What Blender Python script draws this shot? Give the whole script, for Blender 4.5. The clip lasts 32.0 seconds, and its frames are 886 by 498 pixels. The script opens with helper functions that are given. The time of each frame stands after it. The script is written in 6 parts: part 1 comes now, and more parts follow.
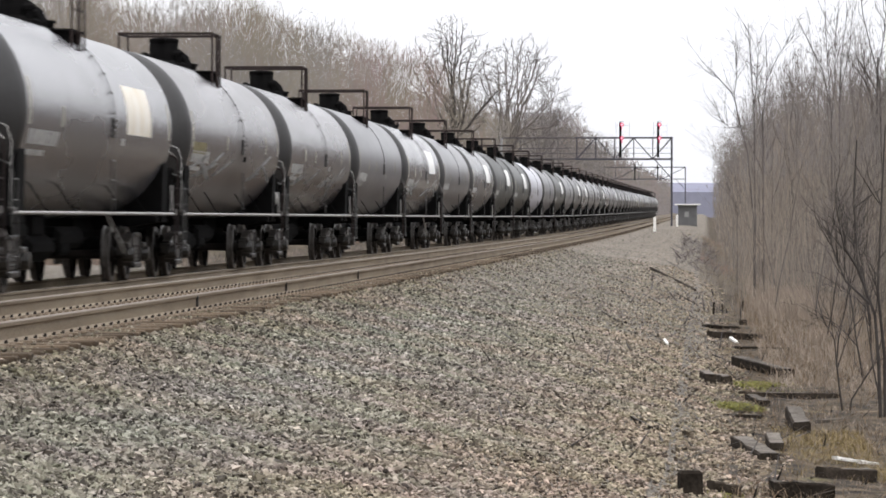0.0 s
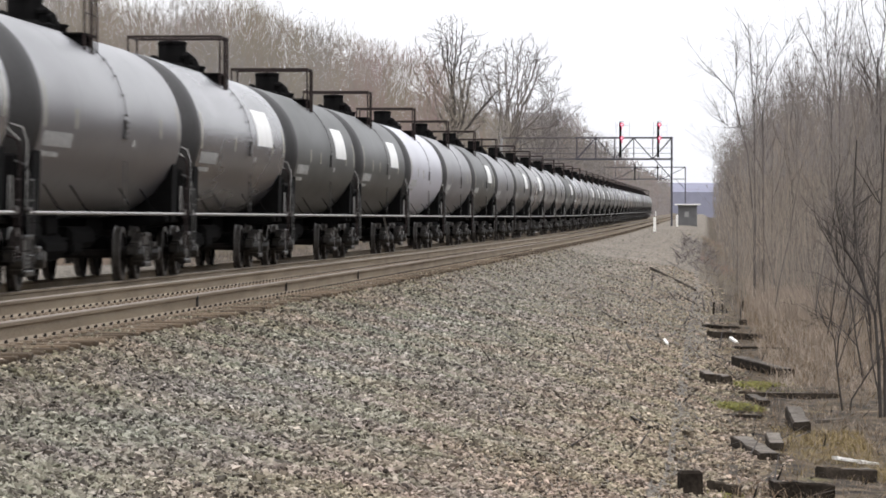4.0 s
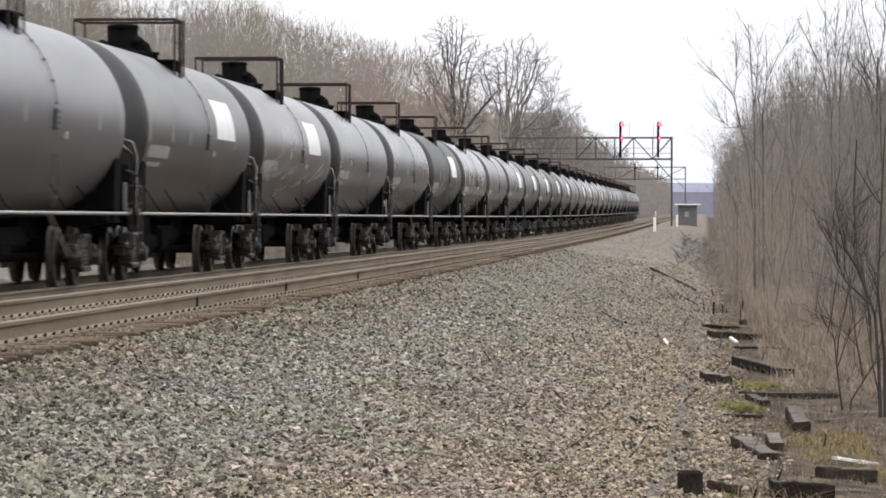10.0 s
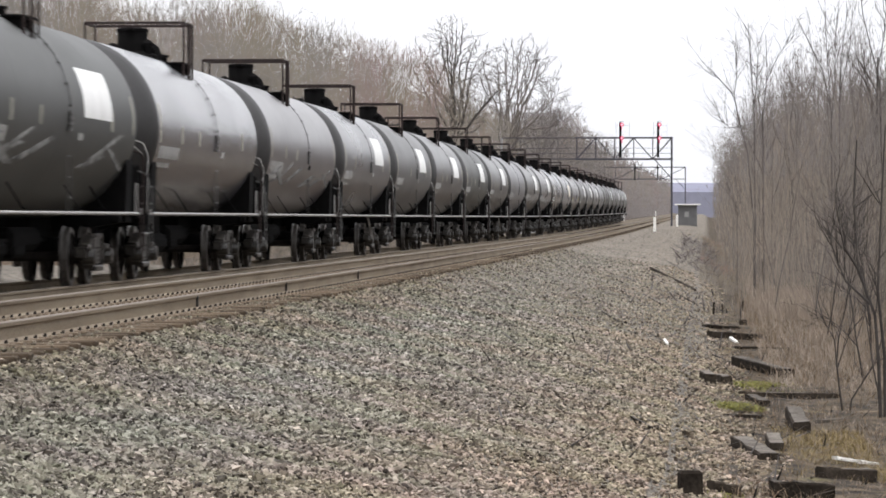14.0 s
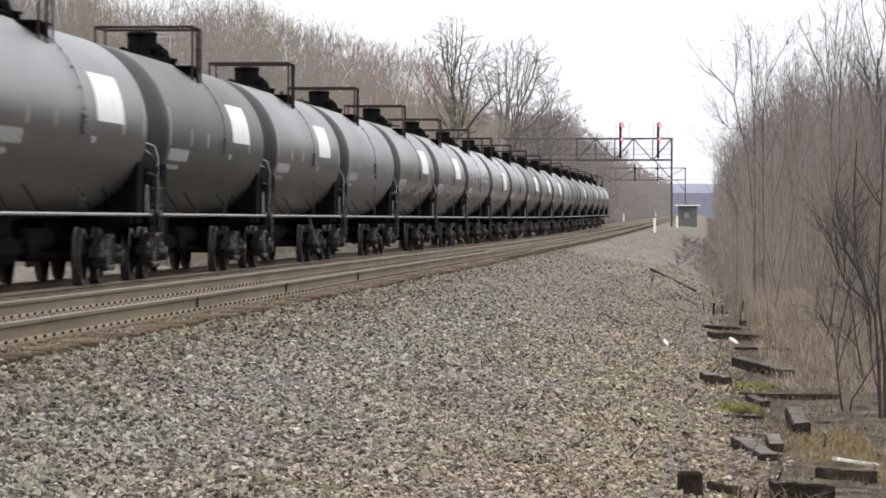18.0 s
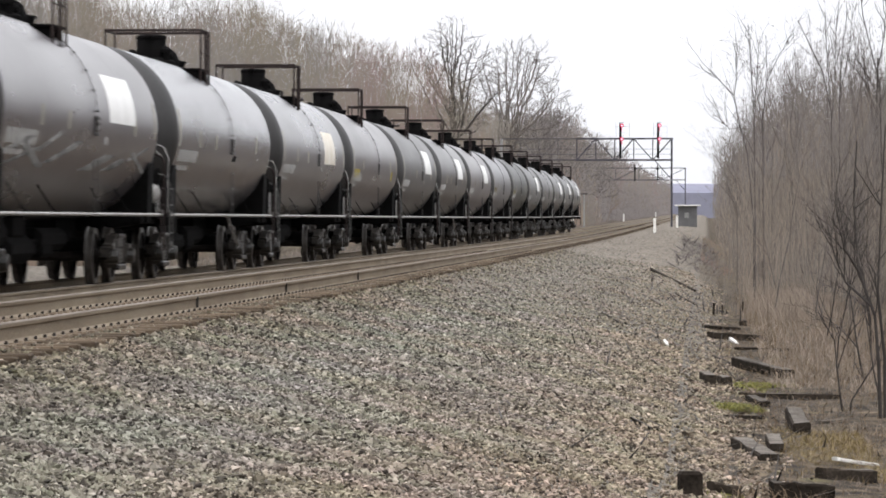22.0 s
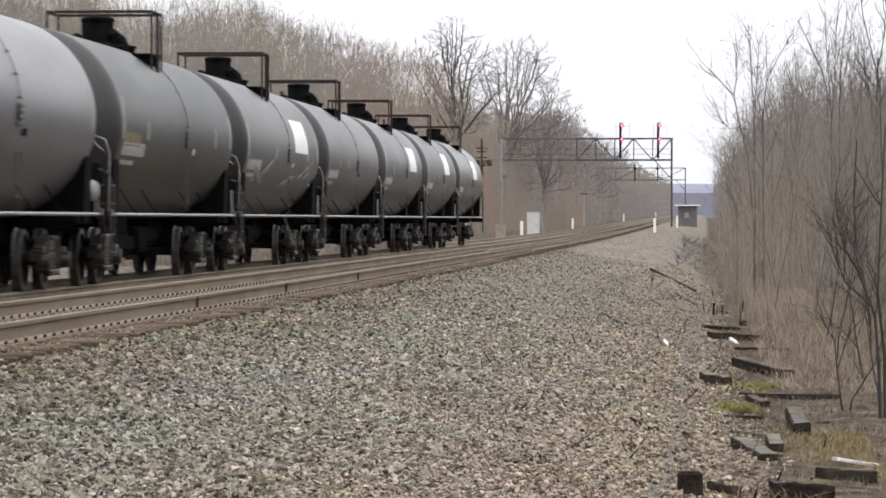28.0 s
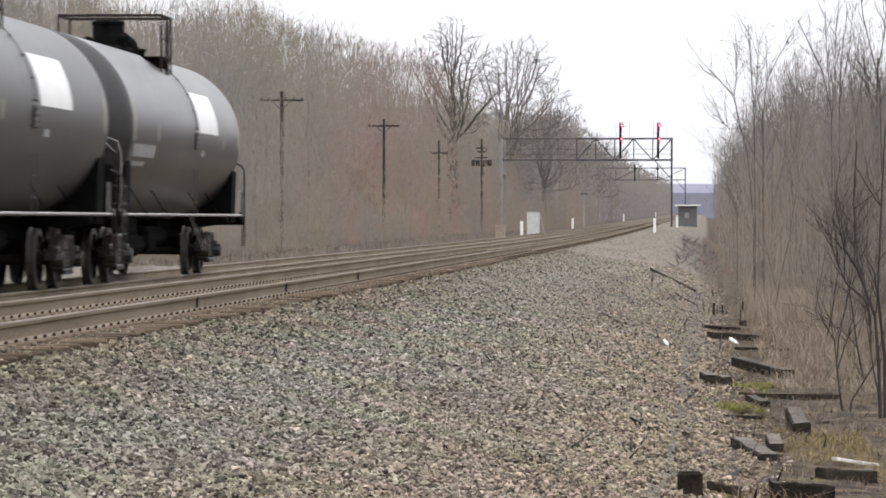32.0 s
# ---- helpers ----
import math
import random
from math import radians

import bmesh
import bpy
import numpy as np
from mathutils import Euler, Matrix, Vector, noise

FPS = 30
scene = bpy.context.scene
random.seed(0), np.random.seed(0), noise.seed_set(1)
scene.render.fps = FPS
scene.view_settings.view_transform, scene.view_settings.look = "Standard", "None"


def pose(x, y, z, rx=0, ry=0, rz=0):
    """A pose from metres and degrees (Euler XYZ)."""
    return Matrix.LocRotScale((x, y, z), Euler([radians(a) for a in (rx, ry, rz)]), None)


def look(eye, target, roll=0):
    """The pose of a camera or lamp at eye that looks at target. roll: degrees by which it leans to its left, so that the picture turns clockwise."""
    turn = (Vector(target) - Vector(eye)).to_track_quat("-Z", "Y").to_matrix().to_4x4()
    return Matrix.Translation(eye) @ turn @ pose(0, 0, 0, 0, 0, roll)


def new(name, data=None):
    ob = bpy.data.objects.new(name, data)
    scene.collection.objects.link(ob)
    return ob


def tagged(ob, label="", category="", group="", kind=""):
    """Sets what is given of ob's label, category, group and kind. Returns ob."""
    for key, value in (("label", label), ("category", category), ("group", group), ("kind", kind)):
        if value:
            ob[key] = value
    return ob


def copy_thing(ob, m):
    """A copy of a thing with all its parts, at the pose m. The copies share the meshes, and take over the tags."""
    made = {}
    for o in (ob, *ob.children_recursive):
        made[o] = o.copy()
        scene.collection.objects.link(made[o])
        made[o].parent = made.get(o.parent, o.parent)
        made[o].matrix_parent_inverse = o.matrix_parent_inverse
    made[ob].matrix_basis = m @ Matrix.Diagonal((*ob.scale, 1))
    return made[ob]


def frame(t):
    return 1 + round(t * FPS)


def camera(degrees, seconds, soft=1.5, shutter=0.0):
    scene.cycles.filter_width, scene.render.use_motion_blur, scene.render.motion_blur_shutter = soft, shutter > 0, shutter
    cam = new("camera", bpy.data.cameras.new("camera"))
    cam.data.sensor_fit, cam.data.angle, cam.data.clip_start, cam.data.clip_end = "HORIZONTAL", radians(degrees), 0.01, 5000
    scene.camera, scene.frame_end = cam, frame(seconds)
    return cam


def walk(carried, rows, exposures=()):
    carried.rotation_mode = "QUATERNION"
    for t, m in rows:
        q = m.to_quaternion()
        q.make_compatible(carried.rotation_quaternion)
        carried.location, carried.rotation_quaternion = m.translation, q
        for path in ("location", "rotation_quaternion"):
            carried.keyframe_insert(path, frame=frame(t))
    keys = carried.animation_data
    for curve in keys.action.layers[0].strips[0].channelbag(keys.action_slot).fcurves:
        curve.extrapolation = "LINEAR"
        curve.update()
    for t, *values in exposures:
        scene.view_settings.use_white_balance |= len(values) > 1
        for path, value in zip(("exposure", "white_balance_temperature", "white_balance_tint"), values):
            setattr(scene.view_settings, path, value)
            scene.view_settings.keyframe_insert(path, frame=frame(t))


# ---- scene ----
# The y axis runs along the railway away from the viewer, x to the right;
# z = 0 is the rail top of the far track at its near end.
LENGTH = 17.55     # one tank car over its couplers
SPEED = 21.62      # metres a second
END_Y = 71.86      # middle of the last car at 32 s
TRACK_FAR = -10.71
TRACK_NEAR = -6.71
LIFT_NEAR = 0.17   # the near track lies this much higher

cam = camera(12.515, 32.0, soft=1.72, shutter=0.5)
EYE = (0.0, 0.0, 1.04)
YAW, TILT = math.atan(466 / 7150), math.atan(51 / 7165)


def aim(yaw, tilt):
    return look(EYE, (EYE[0] - 100 * math.sin(yaw), EYE[1] + 100 * math.cos(yaw), EYE[2] - 100 * math.tan(tilt)))


# the tripod stands still; it is nudged once, half way through
BEFORE, AFTER = aim(YAW, TILT + 0.00011), aim(YAW, TILT - 0.00011)
walk(cam, [(0, BEFORE), (14.2, BEFORE), (14.6, AFTER), (16.1, AFTER), (16.5, aim(YAW + 0.00042, TILT - 0.00011)), (16.9, AFTER), (32, AFTER)],
     exposures=[(0, 0.0), (32, 0.0)])


def smooth(a, b, v):
    u = min(1.0, max(0.0, (v - a) / (b - a)))
    return u * u * (3 - 2 * u)


def rise(y):
    """The gentle climb of the line into the distance."""
    u = min(y, 1500.0) - 230
    return 0.0014 * (u + math.sqrt(u * u + 10000)) - 0.03


# ---- light: a bright overcast sky ----
SUN_DIR = Vector((0.08, -0.35, 0.93)).normalized()
world = bpy.data.worlds.new("overcast_sky")
scene.world = world
world.use_nodes = True
wn, wl = world.node_tree.nodes, world.node_tree.links
wn.clear()
sky = wn.new("ShaderNodeTexSky")
sky.sky_type, sky.sun_disc = "NISHITA", False
sky.sun_elevation = math.asin(SUN_DIR.z)
sky.sun_rotation = math.atan2(SUN_DIR.x, SUN_DIR.y)
sky.dust_density, sky.air_density = 6.0, 1.0
grey = wn.new("ShaderNodeHueSaturation")
grey.inputs["Saturation"].default_value = 0.12
back = wn.new("ShaderNodeBackground")
back.inputs["Strength"].default_value = 0.12
veil = wn.new("ShaderNodeBackground")
veil.inputs["Color"].default_value = (0.99, 0.997, 1.05, 1)
veil.inputs["Strength"].default_value = 0.95
both = wn.new("ShaderNodeAddShader")
wout = wn.new("ShaderNodeOutputWorld")
wc = wn.new("ShaderNodeTexCoord")
wz = wn.new("ShaderNodeSeparateXYZ")
wm = wn.new("ShaderNodeMapRange")
wm.inputs["To Min"].default_value, wm.inputs["To Max"].default_value = 0.97, 1.6
wl.new(wc.outputs["Generated"], wz.inputs[0])
wl.new(wz.outputs[2], wm.inputs["Value"])
wl.new(wm.outputs[0], veil.inputs["Strength"])
wl.new(sky.outputs[0], grey.inputs["Color"])
wl.new(grey.outputs[0], back.inputs["Color"])
wl.new(back.outputs[0], both.inputs[0])
wl.new(veil.outputs[0], both.inputs[1])
wl.new(both.outputs[0], wout.inputs["Surface"])
sun_data = bpy.data.lights.new("sun", "SUN")
sun_data.energy, sun_data.angle, sun_data.color = 0.6, radians(30), (1.0, 0.985, 0.97)
sun = new("sun", sun_data)
sun.matrix_basis = look(SUN_DIR * 60, (0, 0, 0))


# ---- materials ----
def mat(name, base, dark=None, rough=0.8, metal=0.0, scale=4.0, fine=40.0, bump=0.3, vary=0.0, gloss=0.5, streak=None, mid=(0.35, 0.7), depth=0.02):
    """A worn surface: two colours mixed by noise at two sizes, with fine relief.
    vary: how much the whole piece differs from its like. streak: stretches the noise (x, y, z)."""
    m = bpy.data.materials.new(name)
    m.use_nodes = True
    n, l = m.node_tree.nodes, m.node_tree.links
    b = n["Principled BSDF"]
    dark = dark or tuple(c * 0.6 for c in base)
    co = n.new("ShaderNodeTexCoord")
    src = co.outputs["Object"]
    if streak:
        mp = n.new("ShaderNodeMapping")
        mp.inputs["Scale"].default_value = streak
        l.new(src, mp.inputs["Vector"])
        src = mp.outputs[0]
    a = n.new("ShaderNodeTexNoise")
    a.inputs["Scale"].default_value, a.inputs["Detail"].default_value = scale, 6
    c = n.new("ShaderNodeTexNoise")
    c.inputs["Scale"].default_value, c.inputs["Detail"].default_value = fine, 4
    l.new(src, a.inputs["Vector"])
    l.new(src, c.inputs["Vector"])
    s = n.new("ShaderNodeMath")
    s.operation = "MULTIPLY_ADD"
    l.new(c.outputs[0], s.inputs[0])
    s.inputs[1].default_value = 0.4
    sh = n.new("ShaderNodeMath")
    sh.operation = "MULTIPLY"
    l.new(a.outputs[0], sh.inputs[0])
    sh.inputs[1].default_value = 0.65
    l.new(sh.outputs[0], s.inputs[2])
    r = n.new("ShaderNodeValToRGB")
    r.color_ramp.elements[0].position, r.color_ramp.elements[1].position = mid
    r.color_ramp.elements[0].color = (*dark, 1)
    r.color_ramp.elements[1].color = (*base, 1)
    l.new(s.outputs[0], r.inputs[0])
    col = r.outputs[0]
    if vary:
        o = n.new("ShaderNodeObjectInfo")
        hs = n.new("ShaderNodeHueSaturation")
        mr = n.new("ShaderNodeMapRange")
        mr.inputs["To Min"].default_value, mr.inputs["To Max"].default_value = 1 - vary, 1 + vary
        l.new(o.outputs["Random"], mr.inputs["Value"])
        l.new(mr.outputs[0], hs.inputs["Value"])
        l.new(col, hs.inputs["Color"])
        col = hs.outputs[0]
    l.new(col, b.inputs["Base Color"])
    b.inputs["Roughness"].default_value, b.inputs["Metallic"].default_value = rough, metal
    b.inputs["Specular IOR Level"].default_value = gloss
    if bump:
        bp = n.new("ShaderNodeBump")
        bp.inputs["Strength"].default_value, bp.inputs["Distance"].default_value = bump, depth
        l.new(s.outputs[0], bp.inputs["Height"])
        l.new(bp.outputs[0], b.inputs["Normal"])
    return m


def tank_paint(name, base, rust, grime, rough, gloss, ior):
    """Grey tank paint: road grime thick on the belly's streaks, drips running down, fine speckle."""
    m = bpy.data.materials.new(name)
    m.use_nodes = True
    n, l = m.node_tree.nodes, m.node_tree.links
    b = n["Principled BSDF"]
    co = n.new("ShaderNodeTexCoord")
    ob = n.new("ShaderNodeObjectInfo")
    off = n.new("ShaderNodeVectorMath")
    off.operation = "ADD"
    mul = n.new("ShaderNodeMath")
    mul.operation = "MULTIPLY"
    mul.inputs[1].default_value = 37.0
    l.new(ob.outputs["Random"], mul.inputs[0])
    l.new(co.outputs["Object"], off.inputs[0])
    l.new(mul.outputs[0], off.inputs[1])

    def noisy(scale, stretch, detail=5):
        mp = n.new("ShaderNodeMapping")
        mp.inputs["Scale"].default_value = stretch
        t = n.new("ShaderNodeTexNoise")
        t.inputs["Scale"].default_value, t.inputs["Detail"].default_value = scale, detail
        l.new(off.outputs[0], mp.inputs["Vector"])
        l.new(mp.outputs[0], t.inputs["Vector"])
        return t.outputs[0]

    def mix(fac, a, c):
        x = n.new("ShaderNodeMix")
        x.data_type = "RGBA"
        l.new(fac, x.inputs[0])
        if isinstance(a, tuple):
            x.inputs[6].default_value = (*a, 1)
        else:
            l.new(a, x.inputs[6])
        x.inputs[7].default_value = (*c, 1)
        return x.outputs[2]

    def band(src, lo, hi, top=1.0):
        r = n.new("ShaderNodeMapRange")
        r.inputs["From Min"].default_value, r.inputs["From Max"].default_value = lo, hi
        r.inputs["To Max"].default_value = top
        l.new(src, r.inputs["Value"])
        return r.outputs[0]

    drips = noisy(5.0, (1.0, 0.35, 0.25))
    patch = noisy(0.8, (1, 0.22, 1))
    speck = noisy(26.0, (1, 0.2, 1))
    col = mix(band(patch, 0.42, 0.72, 0.4), base, grime)
    col = mix(band(drips, 0.60, 0.85, 0.05), col, grime)
    col = mix(band(speck, 0.62, 0.75, 0.3), col, rust)
    hs = n.new("ShaderNodeHueSaturation")
    mr = n.new("ShaderNodeMapRange")
    mr.inputs["To Min"].default_value, mr.inputs["To Max"].default_value = 0.85, 1.15
    l.new(ob.outputs["Random"], mr.inputs["Value"])
    l.new(mr.outputs[0], hs.inputs["Value"])
    l.new(col, hs.inputs["Color"])
    l.new(hs.outputs[0], b.inputs["Base Color"])
    b.inputs["Specular IOR Level"].default_value, b.inputs["IOR"].default_value = gloss, ior
    ro = n.new("ShaderNodeMath")
    ro.operation = "MULTIPLY_ADD"
    ro.inputs[1].default_value, ro.inputs[2].default_value = 0.12, rough
    l.new(ob.outputs["Random"], ro.inputs[0])
    rp = n.new("ShaderNodeMath")
    rp.operation = "ADD"
    l.new(ro.outputs[0], rp.inputs[0])
    l.new(band(patch, 0.3, 0.8, 0.10), rp.inputs[1])
    l.new(rp.outputs[0], b.inputs["Roughness"])
    return m


def glow(name, colour, strength):
    m = bpy.data.materials.new(name)
    m.use_nodes = True
    b = m.node_tree.nodes["Principled BSDF"]
    b.inputs["Base Color"].default_value = (*colour, 1)
    b.inputs["Emission Color"].default_value = (*colour, 1)
    b.inputs["Emission Strength"].default_value = strength
    return m


def ground_material():
    """Crushed grey stone along the line, brown leaf litter and dead grass beside it."""
    m = bpy.data.materials.new("ground_surface")
    m.use_nodes = True
    n, l = m.node_tree.nodes, m.node_tree.links
    b = n["Principled BSDF"]
    b.inputs["Roughness"].default_value = 0.95
    b.inputs["Specular IOR Level"].default_value = 0.2
    geo = n.new("ShaderNodeNewGeometry")

    def noisy(scale, detail=5):
        t = n.new("ShaderNodeTexNoise")
        t.inputs["Scale"].default_value, t.inputs["Detail"].default_value = scale, detail
        l.new(geo.outputs["Position"], t.inputs["Vector"])
        return t.outputs[0]

    def ramp(src, stops):
        r = n.new("ShaderNodeValToRGB")
        e = r.color_ramp.elements
        e[0].position, e[0].color = stops[0][0], (*stops[0][1], 1)
        e[1].position, e[1].color = stops[-1][0], (*stops[-1][1], 1)
        for p, c in stops[1:-1]:
            k = e.new(p)
            k.color = (*c, 1)
        l.new(src, r.inputs[0])
        return r.outputs[0]

    def mixed(fac, a, c):
        x = n.new("ShaderNodeMix")
        x.data_type = "RGBA"
        l.new(fac, x.inputs[0])
        l.new(a, x.inputs[6])
        l.new(c, x.inputs[7])
        return x.outputs[2]

    def maths(op, a, c=None, value=0.0):
        x = n.new("ShaderNodeMath")
        x.operation = op
        l.new(a, x.inputs[0])
        if c is not None:
            l.new(c, x.inputs[1])
        else:
            x.inputs[1].default_value = value
        return x.outputs[0]

    vor = n.new("ShaderNodeTexVoronoi")
    vor.inputs["Scale"].default_value = 16.0
    l.new(geo.outputs["Position"], vor.inputs["Vector"])
    sep = n.new("ShaderNodeSeparateColor")
    l.new(vor.outputs["Color"], sep.inputs[0])
    stone = ramp(sep.outputs[0], [(0.0, (0.035, 0.031, 0.027)), (0.5, (0.105, 0.096, 0.084)), (1.0, (0.22, 0.205, 0.18))])
    dust = ramp(noisy(0.6), [(0.35, (0.205, 0.185, 0.162)), (0.7, (0.172, 0.150, 0.128))])
    half = n.new("ShaderNodeMix")
    half.data_type = "RGBA"
    along = n.new("ShaderNodeSeparateXYZ")
    l.new(geo.outputs["Position"], along.inputs[0])
    far_dust = n.new("ShaderNodeMapRange")  # the dust colour takes over further along the line
    far_dust.inputs["From Min"].default_value, far_dust.inputs["From Max"].default_value = 60, 130
    far_dust.inputs["To Min"].default_value, far_dust.inputs["To Max"].default_value = 0.2, 0.75
    l.new(along.outputs[1], far_dust.inputs["Value"])
    l.new(far_dust.outputs[0], half.inputs[0])
    l.new(stone, half.inputs[6])
    l.new(dust, half.inputs[7])
    litter = ramp(noisy(2.6, 10), [(0.32, (0.012, 0.010, 0.008)), (0.48, (0.045, 0.034, 0.024)), (0.60, (0.095, 0.072, 0.048)), (0.8, (0.17, 0.13, 0.09))])
    moss = ramp(noisy(1.3), [(0.0, (0, 0, 0)), (0.6, (0, 0, 0)), (0.72, (1, 1, 1))])
    green = ramp(noisy(9.0), [(0.3, (0.05, 0.055, 0.015)), (0.7, (0.13, 0.13, 0.04))])
    soil = mixed(maths("MULTIPLY", moss, value=0.55), litter, green)
    xyz = n.new("ShaderNodeSeparateXYZ")
    l.new(geo.outputs["Position"], xyz.inputs[0])
    wob = maths("MULTIPLY", maths("SUBTRACT", noisy(0.9), value=0.5), value=1.6)
    edge = maths("ADD", xyz.outputs[0], wob)
    right = n.new("ShaderNodeMapRange")
    right.inputs["From Min"].default_value, right.inputs["From Max"].default_value = -0.1, 0.35
    l.new(edge, right.inputs["Value"])
    left = n.new("ShaderNodeMapRange")
    left.inputs["From Min"].default_value, left.inputs["From Max"].default_value = -14.6, -15.6
    verge = n.new("ShaderNodeMapRange")  # a gravelled verge widens the bed at the near end
    verge.inputs["From Min"].default_value, verge.inputs["From Max"].default_value = 100, 125
    verge.inputs["To Min"].default_value, verge.inputs["To Max"].default_value = 4.5, 0.0
    l.new(xyz.outputs[1], verge.inputs["Value"])
    l.new(maths("ADD", edge, verge.outputs[0]), left.inputs["Value"])
    beside = maths("MAXIMUM", right.outputs[0], left.outputs[0])
    mott = ramp(noisy(0.55, 8), [(0.32, (0.62, 0.60, 0.57)), (0.5, (0.95, 0.93, 0.90)), (0.7, (1.15, 1.12, 1.08))])
    grit = ramp(noisy(6.0, 4), [(0.33, (0.6, 0.58, 0.56)), (0.55, (1.0, 1.0, 1.0)), (0.72, (1.25, 1.22, 1.18))])

    def times(a, c):
        x = n.new("ShaderNodeMix")
        x.data_type, x.blend_type = "RGBA", "MULTIPLY"
        x.inputs[0].default_value = 1.0
        l.new(a, x.inputs[6])
        l.new(c, x.inputs[7])
        return x.outputs[2]

    bed = times(times(half.outputs[2], mott), grit)
    # shade between the ties put into colour, over rust, brake dust and oil
    stain_shade = n.new("ShaderNodeMapRange")
    stain_shade.inputs["From Min"].default_value, stain_shade.inputs["From Max"].default_value = -5.2, -5.5
    l.new(maths("ADD", xyz.outputs[0], maths("MULTIPLY", wob, value=0.12)), stain_shade.inputs["Value"])
    inner = n.new("ShaderNodeMapRange")
    inner.inputs["From Min"].default_value, inner.inputs["From Max"].default_value = -8.6, -8.2
    l.new(xyz.outputs[0], inner.inputs["Value"])
    oil_and_shade = ramp(noisy(3.0), [(0.3, (0.34, 0.27, 0.20)), (0.7, (0.62, 0.50, 0.39))])
    bed = mixed(maths("MULTIPLY", stain_shade.outputs[0], inner.outputs[0]), bed, times(bed, oil_and_shade))
    l.new(mixed(beside, bed, soil), b.inputs["Base Color"])
    bp = n.new("ShaderNodeBump")
    bp.inputs["Strength"].default_value, bp.inputs["Distance"].default_value = 0.9, 0.03
    l.new(vor.outputs["Distance"], bp.inputs["Height"])
    l.new(bp.outputs[0], b.inputs["Normal"])
    return m


M_GROUND = ground_material()
M_RAIL = mat("rusty_rail_steel", (0.25, 0.204, 0.142), (0.14, 0.102, 0.064), rough=0.75, scale=3, fine=60, streak=(1, 0.2, 1))
M_HEAD = mat("worn_rail_head", (0.20, 0.17, 0.14), (0.13, 0.105, 0.085), rough=0.8, gloss=0.3, scale=2, fine=30, streak=(1, 0.1, 1), bump=0.05)
M_TIE = mat("weathered_tie_wood", (0.125, 0.094, 0.066), (0.030, 0.022, 0.015), rough=0.95, gloss=0.1, scale=3, fine=30, streak=(0.4, 4, 2), vary=0.4)
M_PLATE = mat("dusty_tie_plate", (0.25, 0.195, 0.14), (0.12, 0.088, 0.06), rough=0.9, scale=12, fine=60)
M_SPIKE = mat("dark_rusty_spike", (0.030, 0.022, 0.017), (0.012, 0.009, 0.007), rough=0.9, scale=12, fine=60)
M_TIMBER = mat("rotten_dark_timber", (0.055, 0.044, 0.035), (0.012, 0.010, 0.008), rough=1.0, gloss=0.05, scale=5, fine=30, vary=0.35, bump=0.9)
# light from above put into the ties' top faces; also a plank's own grey
M_PALETOPLIT = mat("pale_toplit_timber", (0.17, 0.152, 0.135), (0.05, 0.043, 0.036), rough=1.0, gloss=0.05, scale=5, fine=30, vary=0.3, bump=0.7)
M_PALEGRASS = mat("bleached_dead_grass", (0.35, 0.287, 0.232), (0.19, 0.15, 0.115), rough=0.95, scale=0.6, fine=6, bump=0)
M_DULL = mat("dull_grey_bar", (0.060, 0.058, 0.055), (0.018, 0.017, 0.016), rough=0.55, scale=6, fine=40)
M_STRIPE = mat("dulled_reflective_strip", (0.46, 0.44, 0.36), (0.26, 0.25, 0.21), rough=0.5, scale=8, fine=40, bump=0)
M_BLACK = mat("black_frame_paint", (0.007, 0.0066, 0.0066), (0.003, 0.003, 0.003), rough=0.9, scale=5, fine=50, gloss=0.05)
M_GRIMY = mat("grimy_truck_steel", (0.034, 0.029, 0.024), (0.004, 0.0034, 0.003), rough=0.38, mid=(0.45, 0.62), scale=9, fine=40, vary=0.3)
M_WHEEL = mat("brown_wheel_steel", (0.016, 0.012, 0.010), (0.005, 0.004, 0.004), rough=0.8, gloss=0.2, scale=8, fine=50)
M_TREAD = mat("polished_wheel_rim", (0.115, 0.107, 0.10), (0.03, 0.025, 0.022), rough=0.4, metal=0.5, scale=10, fine=60)
M_PIPE = mat("worn_galvanised_handrail", (0.39, 0.38, 0.365), (0.22, 0.21, 0.20), rough=0.5, metal=0.2, scale=6, fine=40)
M_RUSTBAR = mat("rusty_brown_railing", (0.030, 0.020, 0.018), (0.013, 0.009, 0.009), gloss=0.2, rough=0.8, scale=6, fine=60)
M_PANEL = mat("white_reflective_panel", (0.86, 0.86, 0.85), (0.70, 0.70, 0.68), rough=0.45, scale=2, fine=30, bump=0.05)
M_CREAM = mat("yellowed_panel", (0.82, 0.80, 0.76), (0.68, 0.60, 0.45), rough=0.5, scale=2, fine=30, bump=0.05)
M_MARK = mat("faded_white_lettering", (0.50, 0.495, 0.48), (0.20, 0.20, 0.19), rough=0.6, scale=14, fine=60, bump=0.05)
M_SCUFF = mat("chalky_scuff", (0.30, 0.30, 0.29), (0.072, 0.071, 0.069), rough=0.8, mid=(0.44, 0.62), scale=3, fine=20, bump=0.05)
M_YELLOW = mat("faded_yellow_lettering", (0.21, 0.175, 0.055), (0.12, 0.105, 0.06), rough=0.6, scale=10, fine=60, bump=0.05)
M_TAG = mat("bright_yellow_tag", (0.42, 0.34, 0.04), (0.28, 0.22, 0.04), rough=0.6, scale=10, fine=60, bump=0.05)
M_STEELWORK = mat("dark_weathered_steelwork", (0.050, 0.046, 0.058), (0.022, 0.020, 0.026), rough=0.7, scale=3, fine=20)
# same steel, lightened: haze over the bridge's left half put into colour
M_HAZESTEEL = mat("haze_greyed_steelwork", (0.125, 0.115, 0.112), (0.07, 0.063, 0.061), rough=0.8, scale=3, fine=20)
